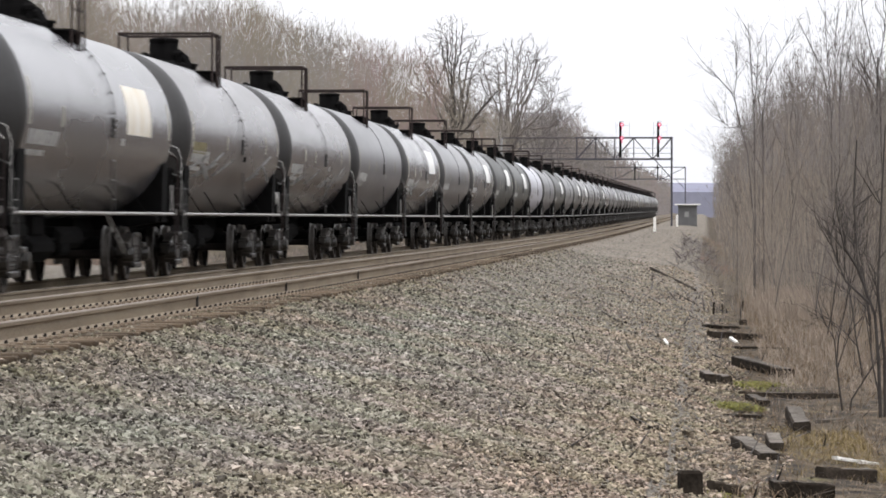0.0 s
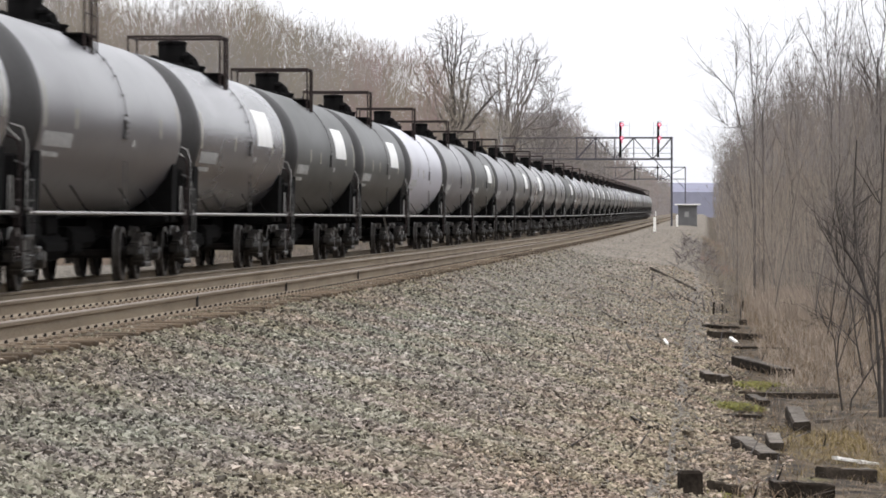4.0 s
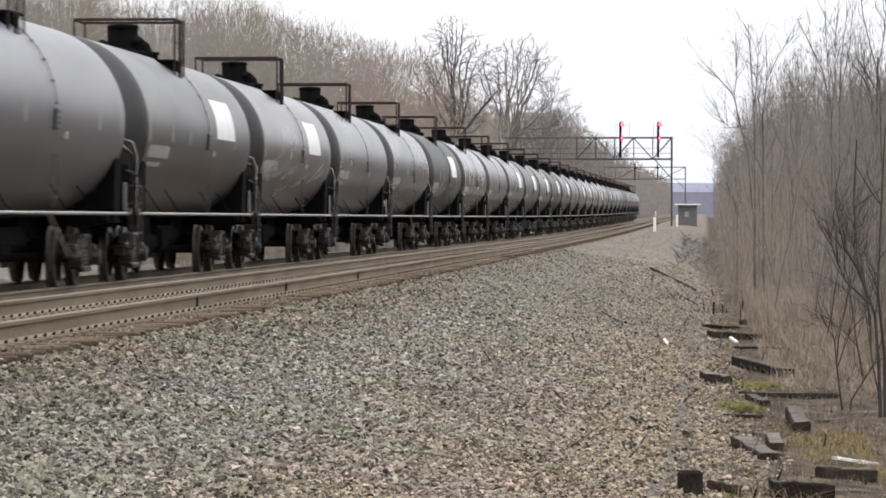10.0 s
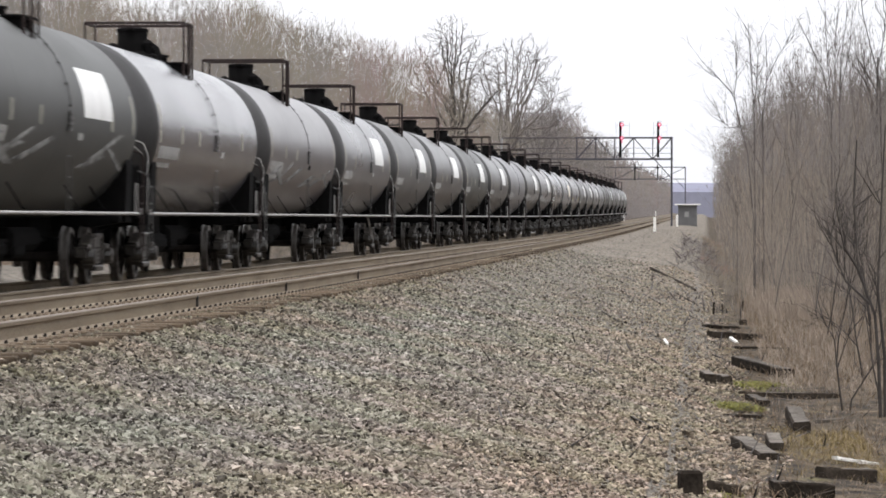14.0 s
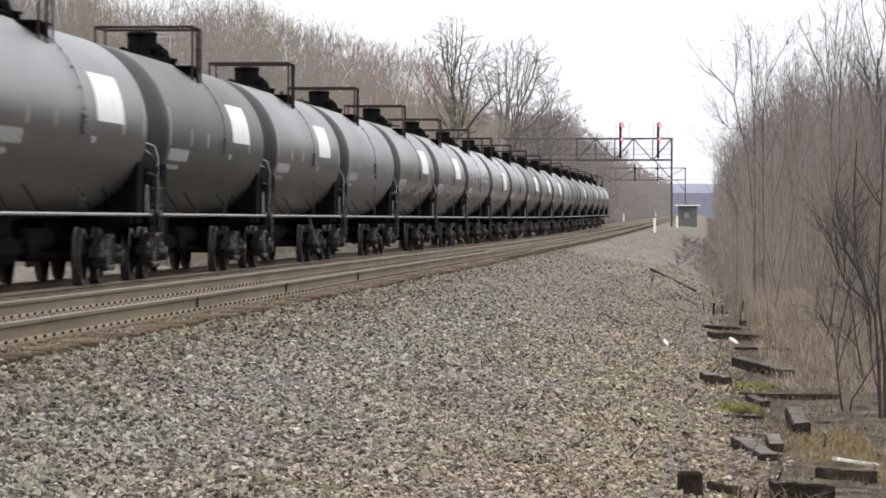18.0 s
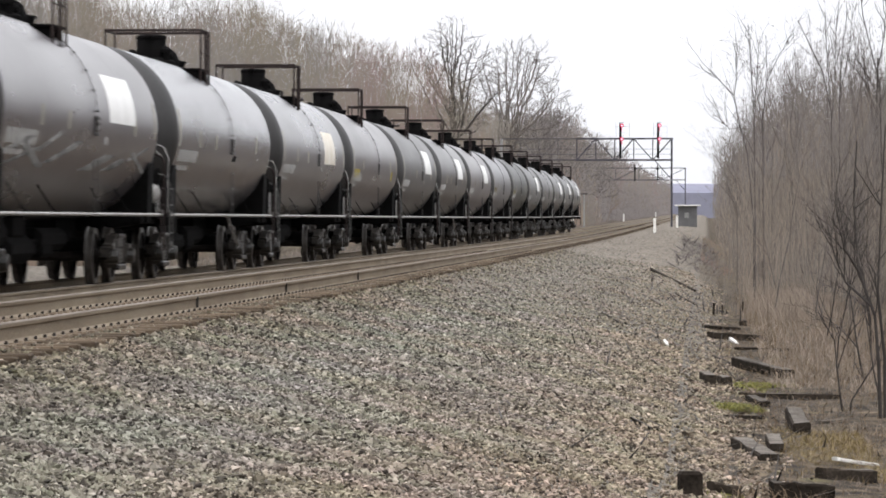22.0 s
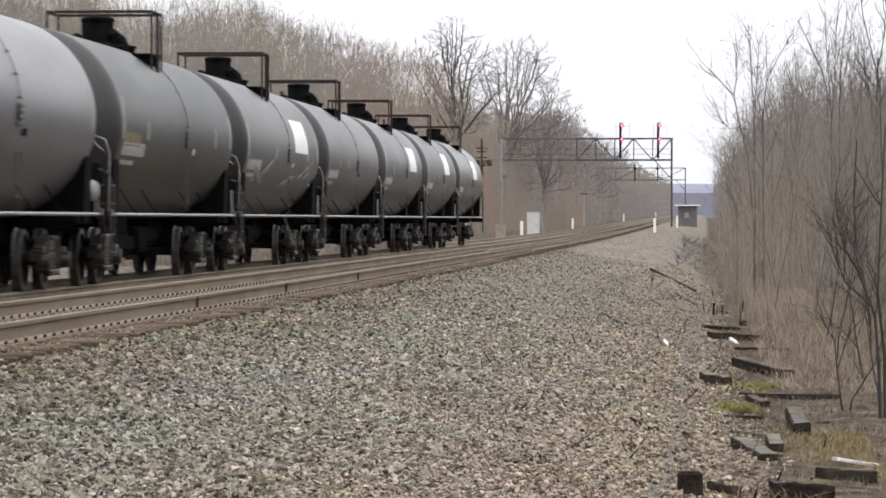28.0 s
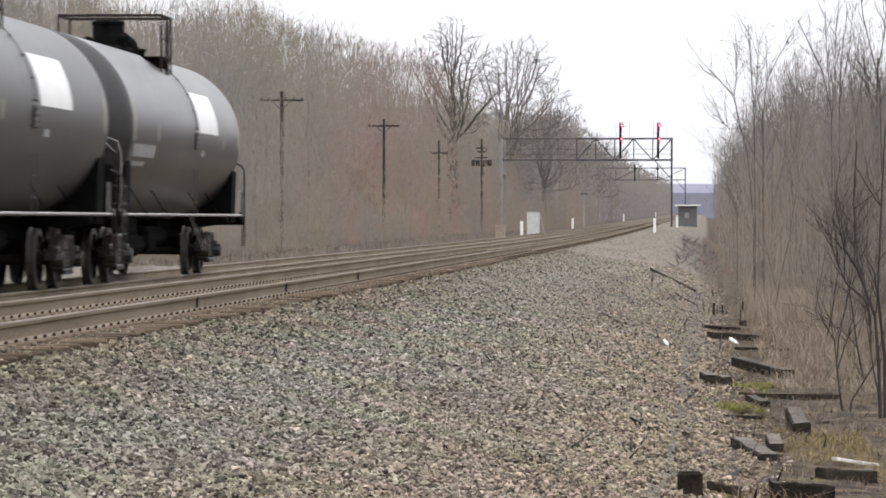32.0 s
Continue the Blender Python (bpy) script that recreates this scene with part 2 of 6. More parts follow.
M_SILVER = mat("grey_steel_post", (0.27, 0.265, 0.26), (0.18, 0.175, 0.17), rough=0.6, scale=3, fine=20)
M_WHITE = mat("white_painted_post", (0.80, 0.79, 0.76), (0.60, 0.58, 0.54), rough=0.6, scale=5, fine=30, bump=0.1)
M_CABINET = mat("pale_aluminium_cabinet", (0.52, 0.52, 0.51), (0.40, 0.39, 0.37), rough=0.5, scale=2, fine=20, bump=0.1)
M_RED = glow("red_signal_light", (0.60, 0.008, 0.10), 0.6)
M_PALE = glow("overlit_signal_lens", (1.0, 0.6, 0.68), 0.9)
M_BARK = mat("grey_brown_bark", (0.185, 0.158, 0.140), (0.080, 0.066, 0.058), rough=0.95, scale=3, fine=25, streak=(3, 3, 0.6), vary=0.2)
M_DARKBARK = mat("dark_bark", (0.062, 0.052, 0.046), (0.026, 0.021, 0.019), rough=0.95, scale=3, fine=25, streak=(3, 3, 0.6), vary=0.15)
M_TWIG = mat("grey_brown_twigs", (0.275, 0.234, 0.208), (0.175, 0.145, 0.126), rough=0.95, scale=0.3, fine=2, vary=0.25, bump=0)
M_HUT = mat("dull_grey_hut_paint", (0.115, 0.113, 0.115), (0.075, 0.074, 0.075), rough=0.7, scale=1.5, fine=15, bump=0.1)
M_STRAW = mat("dead_straw_grass", (0.24, 0.175, 0.11), (0.09, 0.062, 0.04), rough=0.95, scale=0.6, fine=6, bump=0)
# own grey of nearer trees; for the far wood, distance haze as colour
M_GREYHAZED = mat("grey_and_hazed_twigs", (0.168, 0.147, 0.138), (0.115, 0.100, 0.094), rough=0.95, scale=0.3, fine=2, vary=0.25, bump=0)
M_OLIVE = mat("olive_brown_grass", (0.25, 0.185, 0.078), (0.13, 0.097, 0.045), rough=0.95, scale=1.5, fine=10, bump=0)
M_SLIM = mat("grey_sapling_bark", (0.085, 0.074, 0.069), (0.045, 0.038, 0.035), rough=0.95, scale=3, fine=25, streak=(3, 3, 0.6), vary=0.2)
M_POLE = mat("dark_creosoted_pole", (0.045, 0.038, 0.034), (0.02, 0.017, 0.015), rough=0.9, scale=3, fine=20, streak=(2, 2, 0.3))


def undergrowth(name, first, second, third, scale, spread=0.1):
    """Bare twigs whose hue drifts through the wood: three colours, in patches of 1 / scale metres."""
    m = bpy.data.materials.new(name)
    m.use_nodes = True
    n, l = m.node_tree.nodes, m.node_tree.links
    b = n["Principled BSDF"]
    b.inputs["Roughness"].default_value = 0.95
    b.inputs["Specular IOR Level"].default_value = 0.1
    geo = n.new("ShaderNodeNewGeometry")
    t = n.new("ShaderNodeTexNoise")
    t.inputs["Scale"].default_value, t.inputs["Detail"].default_value = scale, 3
    l.new(geo.outputs["Position"], t.inputs["Vector"])
    r = n.new("ShaderNodeValToRGB")
    e = r.color_ramp.elements
    e[0].position, e[0].color = 0.37, (*first, 1)
    e[1].position, e[1].color = 0.58, (*third, 1)
    k = e.new(0.48)
    k.color = (*second, 1)
    l.new(t.outputs[0], r.inputs[0])
    isl = n.new("ShaderNodeHueSaturation")
    mr = n.new("ShaderNodeMapRange")
    mr.inputs["To Min"].default_value, mr.inputs["To Max"].default_value = 1 - spread, 1 + spread
    # a twig this fine shades as a soft whole, not as three flat sides
    half = n.new("ShaderNodeVectorMath")
    half.operation = "MULTIPLY_ADD"
    half.inputs[1].default_value, half.inputs[2].default_value = (0.35, 0.35, 0.35), (0.1, -0.45, 0.5)
    unit = n.new("ShaderNodeVectorMath")
    unit.operation = "NORMALIZE"
    l.new(geo.outputs["Normal"], half.inputs[0])
    l.new(half.outputs[0], unit.inputs[0])
    l.new(unit.outputs[0], b.inputs["Normal"])
    l.new(geo.outputs["Random Per Island"], mr.inputs["Value"])
    l.new(mr.outputs[0], isl.inputs["Value"])
    l.new(r.outputs[0], isl.inputs["Color"])
    l.new(isl.outputs[0], b.inputs["Base Color"])
    return m


M_REDTWIG = undergrowth("drifting_brown_twigs", (0.215, 0.138, 0.120), (0.180, 0.150, 0.110), (0.162, 0.143, 0.128), 0.045)
M_HAZE = undergrowth("drifting_grey_brown_twigs", (0.205, 0.148, 0.140), (0.180, 0.157, 0.120), (0.170, 0.156, 0.147), 0.04)
M_BRUSH = undergrowth("brown_brush_twigs", (0.172, 0.139, 0.113), (0.158, 0.132, 0.108), (0.130, 0.115, 0.104), 0.22, 0.42)
# the blue of distance haze is put into the ridge's base colour
M_RIDGE = mat("haze_blue_wooded_ridge", (0.23, 0.232, 0.285), (0.18, 0.182, 0.23), rough=1.0, scale=0.02, fine=0.2, bump=0, gloss=0.0)
M_MOSS = mat("yellow_green_moss", (0.25, 0.24, 0.06), (0.09, 0.09, 0.025), rough=0.95, scale=6, fine=40)
M_HEADEND = mat("dark_tank_end", (0.026, 0.025, 0.025), (0.012, 0.011, 0.011), rough=0.5, scale=1.5, fine=20, vary=0.2)
PAINTS = {
    "green": tank_paint("dark_olive_grey_tank_paint", (0.056, 0.055, 0.055), (0.10, 0.083, 0.070), (0.036, 0.035, 0.034), 0.28, 0.65, 1.56),
    "dark": tank_paint("dark_green_grey_tank_paint", (0.034, 0.036, 0.033), (0.07, 0.060, 0.050), (0.024, 0.024, 0.022), 0.36, 0.5, 1.5),
    "grey": tank_paint("mid_grey_tank_paint", (0.092, 0.091, 0.099), (0.12, 0.105, 0.09), (0.062, 0.061, 0.064), 0.22, 0.65, 1.62),
    "warm": tank_paint("warm_grey_tank_paint", (0.090, 0.083, 0.088), (0.13, 0.098, 0.085), (0.060, 0.054, 0.055), 0.20, 0.65, 1.64),
    "light": tank_paint("pale_grey_tank_paint", (0.43, 0.43, 0.48), (0.32, 0.30, 0.30), (0.33, 0.33, 0.36), 0.26, 0.7, 1.5),
    "silver": tank_paint("silvery_grey_tank_paint", (0.098, 0.097, 0.106), (0.11, 0.095, 0.085), (0.055, 0.051, 0.049), 0.13, 0.8, 1.9),
}


# ---- shape tools ----
class Shape:
    """Gathers corners and faces of one mesh."""

    def __init__(self):
        self.v, self.f, self.mi, self.slot = [], [], [], 0

    def add(self, verts, faces):
        k = len(self.v)
        self.v.extend(tuple(p) for p in verts)
        self.f.extend(tuple(i + k for i in q) for q in faces)
        self.mi.extend([self.slot] * len(faces))
        return self

    def box(self, c, s, bevel=0.0, turn=None):
        """A block with chamfered edges."""
        hx, hy, hz = (d / 2 for d in s)
        turn = turn or Matrix.Identity(3)
        c = Vector(c)
        if bevel <= 0:
            vs = [(x, y, z) for x in (-hx, hx) for y in (-hy, hy) for z in (-hz, hz)]
            fs = [(0, 1, 3, 2), (4, 6, 7, 5), (0, 4, 5, 1), (2, 3, 7, 6), (0, 2, 6, 4), (1, 5, 7, 3)]
            return self.add([c + turn @ Vector(p) for p in vs], fs)
        b = min(bevel, hx * 0.9, hy * 0.9, hz * 0.9)
        bm = bmesh.new()
        bmesh.ops.create_cube(bm, size=1.0, matrix=Matrix.Diagonal((2 * hx, 2 * hy, 2 * hz, 1)))
        bmesh.ops.bevel(bm, geom=bm.edges[:], offset=b, segments=1, affect="EDGES")
        bm.verts.index_update()
        self.add([c + turn @ v.co for v in bm.verts], [[v.index for v in f.verts] for f in bm.faces])
        bm.free()
        return self

    def tube(self, pts, r, n=8, caps=True):
        """A pipe along points; r is one radius or one for each point."""
        pts = [Vector(p) for p in pts]
        rs = r if isinstance(r, (list, tuple)) else [r] * len(pts)
        rings, k = [], len(self.v)
        side = None
        for i, p in enumerate(pts):
            d = (pts[min(i + 1, len(pts) - 1)] - pts[max(i - 1, 0)]).normalized()
            if side is None:
                side = d.orthogonal().normalized()
            side = (side - d * side.dot(d))
            side = side.normalized() if side.length > 1e-6 else d.orthogonal().normalized()
            up = d.cross(side)
            for j in range(n):
                a = 2 * math.pi * j / n
                self.v.append(tuple(p + (side * math.cos(a) + up * math.sin(a)) * rs[i]))
        for i in range(len(pts) - 1):
            for j in range(n):
                a, b = k + i * n + j, k + i * n + (j + 1) % n
                self.f.append((a, b, b + n, a + n))
                self.mi.append(self.slot)
        if caps:
            self.f.append(tuple(k + j for j in reversed(range(n))))
            self.f.append(tuple(k + (len(pts) - 1) * n + j for j in range(n)))
            self.mi.extend([self.slot] * 2)
        return self

    def lathe(self, prof, n=24, axis="y", at=(0, 0, 0)):
        """A turned form: prof is a row of (radius, place along the axis)."""
        vs, fs = [], []
        for r, t in prof:
            for j in range(n):
                a = 2 * math.pi * j / n
                x, z = r * math.cos(a), r * math.sin(a)
                p = {"y": (x, t, z), "x": (t, x, z), "z": (x, z, t)}[axis]
                vs.append((p[0] + at[0], p[1] + at[1], p[2] + at[2]))
        for i in range(len(prof) - 1):
            for j in range(n):
                a, b = i * n + j, i * n + (j + 1) % n
                fs.append((a, b, b + n, a + n))
        fs.append(tuple(range(n)))
        fs.append(tuple((len(prof) - 1) * n + j for j in range(n)))
        return self.add(vs, fs)

    def mesh(self, name, mats, smooth_deg=None):
        me = bpy.data.meshes.new(name)
        me.from_pydata(self.v, [], self.f)
        for m in mats if isinstance(mats, (list, tuple)) else [mats]:
            me.materials.append(m)
        if any(self.mi):
            me.polygons.foreach_set("material_index", self.mi)
        bm = bmesh.new()
        bm.from_mesh(me)
        bmesh.ops.recalc_face_normals(bm, faces=bm.faces[:])
        bm.to_mesh(me)
        bm.free()
        if smooth_deg is not None:
            me.polygons.foreach_set("use_smooth", [True] * len(me.polygons))
            me.set_sharp_from_angle(angle=radians(smooth_deg))
        return me


def part(name, shape, material, parent=None, label="", smooth_deg=None, at=None):
    """One mesh object, under a thing or a part."""
    me = shape if isinstance(shape, bpy.types.Mesh) else shape.mesh(name, material, smooth_deg)
    ob = new(name, me)
    if parent:
        ob.parent = parent
    if at is not None:
        ob.matrix_basis = at if isinstance(at, Matrix) else Matrix.Translation(at)
    if label:
        tagged(ob, label)
    return ob


def thing(name, label, category, group="", at=None, kind=""):
    ob = new(name)
    ob.empty_display_size = 0.2
    if at is not None:
        ob.matrix_basis = at if isinstance(at, Matrix) else Matrix.Translation(at)
    return tagged(ob, label, category, group, kind)


# ---- the ground ----
NEAR_BANK = [(-5.38, -0.062), (-4.7, -0.25), (-3.5, -0.52), (-2.0, -0.85), (-1.0, -1.14), (0.2, -1.46), (1.5, -1.55), (8, -1.45), (30, -1.2)]
FAR_BANK = [(-5.38, -0.062), (-4.7, -0.24), (-3.0, -0.27), (-1.2, -0.36), (-0.3, -0.75), (0.7, -1.40), (1.5, -1.50), (8, -1.40), (30, -1.2)]
BED = [(-400, 14.0), (-120, 7.0), (-60, 2.2), (-42, 0.0), (-30, -0.9), (-17, -0.95), (-14.6, -0.75), (-13.6, -0.30), (-12.6, -0.21), (-8.9, -0.20), (-8.2, -0.045), (-5.6, -0.038), (-5.38, -0.062)]


def between(rows, x):
    if x <= rows[0][0]:
        return rows[0][1]
    for (a, p), (b, q) in zip(rows, rows[1:]):
        if x <= b:
            return p + (q - p) * (x - a) / (b - a)
    return rows[-1][1]


def ground_z(x, y, rough=True):
    if x < -5.38:
        z = between(BED, x)
        if x < -13.6:
            z += (max(z, -0.13) - z) * (1 - smooth(100, 125, y)) * smooth(-23, -19, x)
    else:
        u = smooth(80, 230, y)
        z = between(NEAR_BANK, x) * (1 - u) + between(FAR_BANK, x) * u
        # a level spot where the viewer stands
        u = 1 - smooth(7, 18, abs(y))
        z = z * (1 - u) + max(z, -0.58) * u
    z += rise(y)
    if rough:
        k = 0.02 if -14 < x < -5 else 0.05 if x < 0.3 and x > -14 else 0.10
        z += k * noise.noise((x * 0.7, y * 0.25, 3.1)) + 0.4 * k * noise.noise((x * 2.3, y * 0.9, 7.7))
    return z


def build_ground():
    xs = [-3000, -1200, -600, -400, -250, -170, -120, -90, -75, -60, -50, -42, -36, -30, -26, -22, -19, -17, -15.6, -14.6, -14.1, -13.6, -13.1, -12.6, -11, -9.5, -8.9, -8.5, -8.2, -7, -6, -5.6, -5.38]
    xs += [-5.38 + 0.25 * i for i in range(1, 32)] + [2.8, 3.4, 4.2, 5.2, 6.5, 8, 11, 15, 20, 30, 50, 90, 160, 300, 600, 1200, 3000]
    ys = [-300, -150, -80, -40, -20, -5, 5] + [10 + 0.5 * i for i in range(220)] + [120 + 2.5 * i for i in range(60)]
    ys += [275 + 12 * i for i in range(60)] + [1000, 1100, 1250, 1450, 1700, 2100, 2700, 3500, 4500]
    vs = [(x, y, ground_z(x, y)) for y in ys for x in xs]
    w = len(xs)
    fs = [(j * w + i, j * w + i + 1, (j + 1) * w + i + 1, (j + 1) * w + i) for j in range(len(ys) - 1) for i in range(w - 1)]
    s = Shape().add(vs, fs)
    ob = part("ground", s, M_GROUND, smooth_deg=60)
    tagged(ob, "railway embankment of grey crushed stone sloping to a brown ditch", "ground", kind="structure")


build_ground()


def stone_material():
    m = bpy.data.materials.new("crushed_stone")
    m.use_nodes = True
    n, l = m.node_tree.nodes, m.node_tree.links
    b = n["Principled BSDF"]
    b.inputs["Roughness"].default_value = 0.9
    b.inputs["Specular IOR Level"].default_value = 0.25
    geo = n.new("ShaderNodeNewGeometry")
    r = n.new("ShaderNodeValToRGB")
    e = r.color_ramp.elements
    e[0].position, e[0].color = 0.0, (0.030, 0.027, 0.024, 1)
    e[1].position, e[1].color = 1.0, (0.42, 0.386, 0.343, 1)
    for p, c in ((0.2, (0.100, 0.091, 0.080)), (0.42, (0.178, 0.166, 0.144)), (0.55, (0.196, 0.196, 0.162)), (0.72, (0.240, 0.226, 0.200)), (0.86, (0.272, 0.255, 0.231)), (0.96, (0.325, 0.309, 0.283))):
        k = e.new(p)
        k.color = (*c, 1)
    l.new(geo.outputs["Random Per Island"], r.inputs[0])
    t = n.new("ShaderNodeTexNoise")
    t.inputs["Scale"].default_value, t.inputs["Detail"].default_value = 0.5, 4
    l.new(geo.outputs["Position"], t.inputs["Vector"])
    tr = n.new("ShaderNodeMapRange")
    tr.inputs["From Min"].default_value, tr.inputs["From Max"].default_value = 0.40, 0.70
    tr.inputs["To Max"].default_value = 0.5
    l.new(t.outputs[0], tr.inputs["Value"])
    xyz = n.new("ShaderNodeSeparateXYZ")
    l.new(geo.outputs["Position"], xyz.inputs[0])
    dirt = n.new("ShaderNodeMapRange")
    dirt.inputs["From Min"].default_value, dirt.inputs["From Max"].default_value = -4.0, -0.3
    dirt.inputs["To Max"].default_value = 0.75
    l.new(xyz.outputs[0], dirt.inputs["Value"])
    both_dirt = n.new("ShaderNodeMath")
    both_dirt.operation, both_dirt.use_clamp = "ADD", True
    l.new(tr.outputs[0], both_dirt.inputs[0])
    l.new(dirt.outputs[0], both_dirt.inputs[1])
    x = n.new("ShaderNodeMix")
    x.data_type, x.blend_type = "RGBA", "MULTIPLY"
    l.new(both_dirt.outputs[0], x.inputs[0])
    l.new(r.outputs[0], x.inputs[6])
    x.inputs[7].default_value = (1.25, 1.065, 0.92, 1)
    # loads of greener and of pinker stone lie side by side
    hue = n.new("ShaderNodeTexNoise")
    hue.inputs["Scale"].default_value, hue.inputs["Detail"].default_value = 0.75, 3
    l.new(geo.outputs["Position"], hue.inputs["Vector"])
    hr = n.new("ShaderNodeValToRGB")
    he = hr.color_ramp.elements
    he[0].position, he[0].color = 0.40, (0.985, 0.955, 0.985, 1)
    he[1].position, he[1].color = 0.60, (0.945, 0.995, 0.925, 1)
    l.new(hue.outputs[0], hr.inputs[0])
    tint = n.new("ShaderNodeMix")
    tint.data_type, tint.blend_type = "RGBA", "MULTIPLY"
    tint.inputs[0].default_value = 1.0
    l.new(x.outputs[2], tint.inputs[6])
    l.new(hr.outputs[0], tint.inputs[7])
    # brown brake dust and oil close to the rails
    near_rail = n.new("ShaderNodeMapRange")
    near_rail.inputs["From Min"].default_value, near_rail.inputs["From Max"].default_value = -3.9, -5.3
    near_rail.inputs["To Max"].default_value = 0.85
    l.new(xyz.outputs[0], near_rail.inputs["Value"])
    oily = n.new("ShaderNodeMix")
    oily.data_type, oily.blend_type = "RGBA", "MULTIPLY"
    l.new(near_rail.outputs[0], oily.inputs[0])
    l.new(tint.outputs[2], oily.inputs[6])
    oily.inputs[7].default_value = (0.76, 0.70, 0.60, 1)
    l.new(oily.outputs[2], b.inputs["Base Color"])
    return m


M_STONE = stone_material()


def scatter_stones(name, label, rows, seed):
    """Angular stones, joined. rows: (x0, x1, y0, y1, how many, least and largest size)."""
    rng = np.random.default_rng(seed)
    eight = np.array([(1, 0, 0), (-1, 0, 0), (0, 1, 0), (0, -1, 0), (0, 0, 1), (0, 0, -1)], float)
    sides = np.array([(0, 2, 4), (2, 1, 4), (1, 3, 4), (3, 0, 4), (2, 0, 5), (1, 2, 5), (3, 1, 5), (0, 3, 5)])
    vs, fs, at = [], [], 0
    for x0, x1, y0, y1, count, lo, hi in rows:
        px = rng.uniform(x0, x1, count)
        px = np.where((px > x1 - 0.6) & (x1 > -2), px + np.abs(rng.normal(0, 0.28, count)), px)
        # more of them towards the near end
        py = y0 + (y1 - y0) * rng.uniform(0, 1, count) ** 1.35
        size = rng.uniform(lo, hi, count) * 0.5
        pz = np.array([ground_z(a, b) for a, b in zip(px, py)]) + size * rng.uniform(-0.5, 1.1, count)
        c = (eight[None] + rng.normal(0, 0.28, (count, 6, 3))) * size[:, None, None] * rng.uniform(0.5, 1.55, (count, 1, 3))
        q = rng.normal(size=(count, 4))
        q /= np.linalg.norm(q, axis=1, keepdims=True)
        w, x, y, z = q.T
        rot = np.stack([np.stack([1 - 2 * (y * y + z * z), 2 * (x * y - z * w), 2 * (x * z + y * w)], -1),
                        np.stack([2 * (x * y + z * w), 1 - 2 * (x * x + z * z), 2 * (y * z - x * w)], -1),
                        np.stack([2 * (x * z - y * w), 2 * (y * z + x * w), 1 - 2 * (x * x + y * y)], -1)], 1)
        c = np.einsum("nij,nkj->nki", rot, c) * np.array((1.05, 1.0, 0.82)) + np.stack([px, py, pz], -1)[:, None, :]
        vs.append(c.reshape(-1, 3))
        fs.append((sides[None] + (np.arange(count) * 6 + at)[:, None, None]).reshape(-1, 3))
        at += count * 6
    vs, fs = np.concatenate(vs), np.concatenate(fs)
    me = bpy.data.meshes.new(name)
    me.vertices.add(len(vs))
    me.vertices.foreach_set("co", vs.ravel())
    me.loops.add(fs.size)
    me.loops.foreach_set("vertex_index", fs.ravel())
    me.polygons.add(len(fs))
    me.polygons.foreach_set("loop_start", np.arange(0, fs.size, 3))
    me.polygons.foreach_set("loop_total", np.full(len(fs), 3))
    me.update(calc_edges=True)
    me.materials.append(M_STONE)
    me.shade_flat()
    return tagged(new(name, me), label, "gravel", kind="stuff")


scatter_stones("ballast_stones", "loose angular grey crushed stone covering the embankment shoulder", [
    (-5.34, 0.1, 17, 36, 82000, 0.021, 0.049),
    (-5.34, 0.2, 36, 70, 72000, 0.025, 0.055),
    (-5.34, 0.2, 70, 150, 26000, 0.028, 0.055),
    (-5.34, -0.5, 150, 380, 3500, 0.03, 0.05),
    (-5.85, -5.4, 17, 110, 5000, 0.022, 0.042),
    (-5.34, 0.1, 2, 17, 10000, 0.03, 0.06),
], 5)


# ---- the two tracks ----
RAIL_PROFILE = [(-0.070, 0.0), (-0.070, 0.012), (-0.012, 0.030), (-0.010, 0.125), (-0.034, 0.140), (-0.037, 0.170), (-0.028, 0.180),
                (0.028, 0.180), (0.037, 0.170), (0.034, 0.140), (0.010, 0.125), (0.012, 0.030), (0.070, 0.012), (0.070, 0.0)]


def rail(parent, x, top):
    ys = [-80, 0] + [20 * i for i in range(1, 61)] + [1300, 1500]
    s = Shape()
    n = len(RAIL_PROFILE)
    vs = [(x + a, y, top + rise(y) - 0.18 + b) for y in ys for a, b in RAIL_PROFILE]
    for i in range(len(ys) - 1):
        for j in range(n):
            k = (j + 1) % n
            s.f.append((i * n + j, i * n + k, (i + 1) * n + k, (i + 1) * n + j))
            s.mi.append(1 if j in (5, 6, 7) else 0)
    s.v = vs
    return part("rail", s, [M_RAIL, M_HEAD], parent)


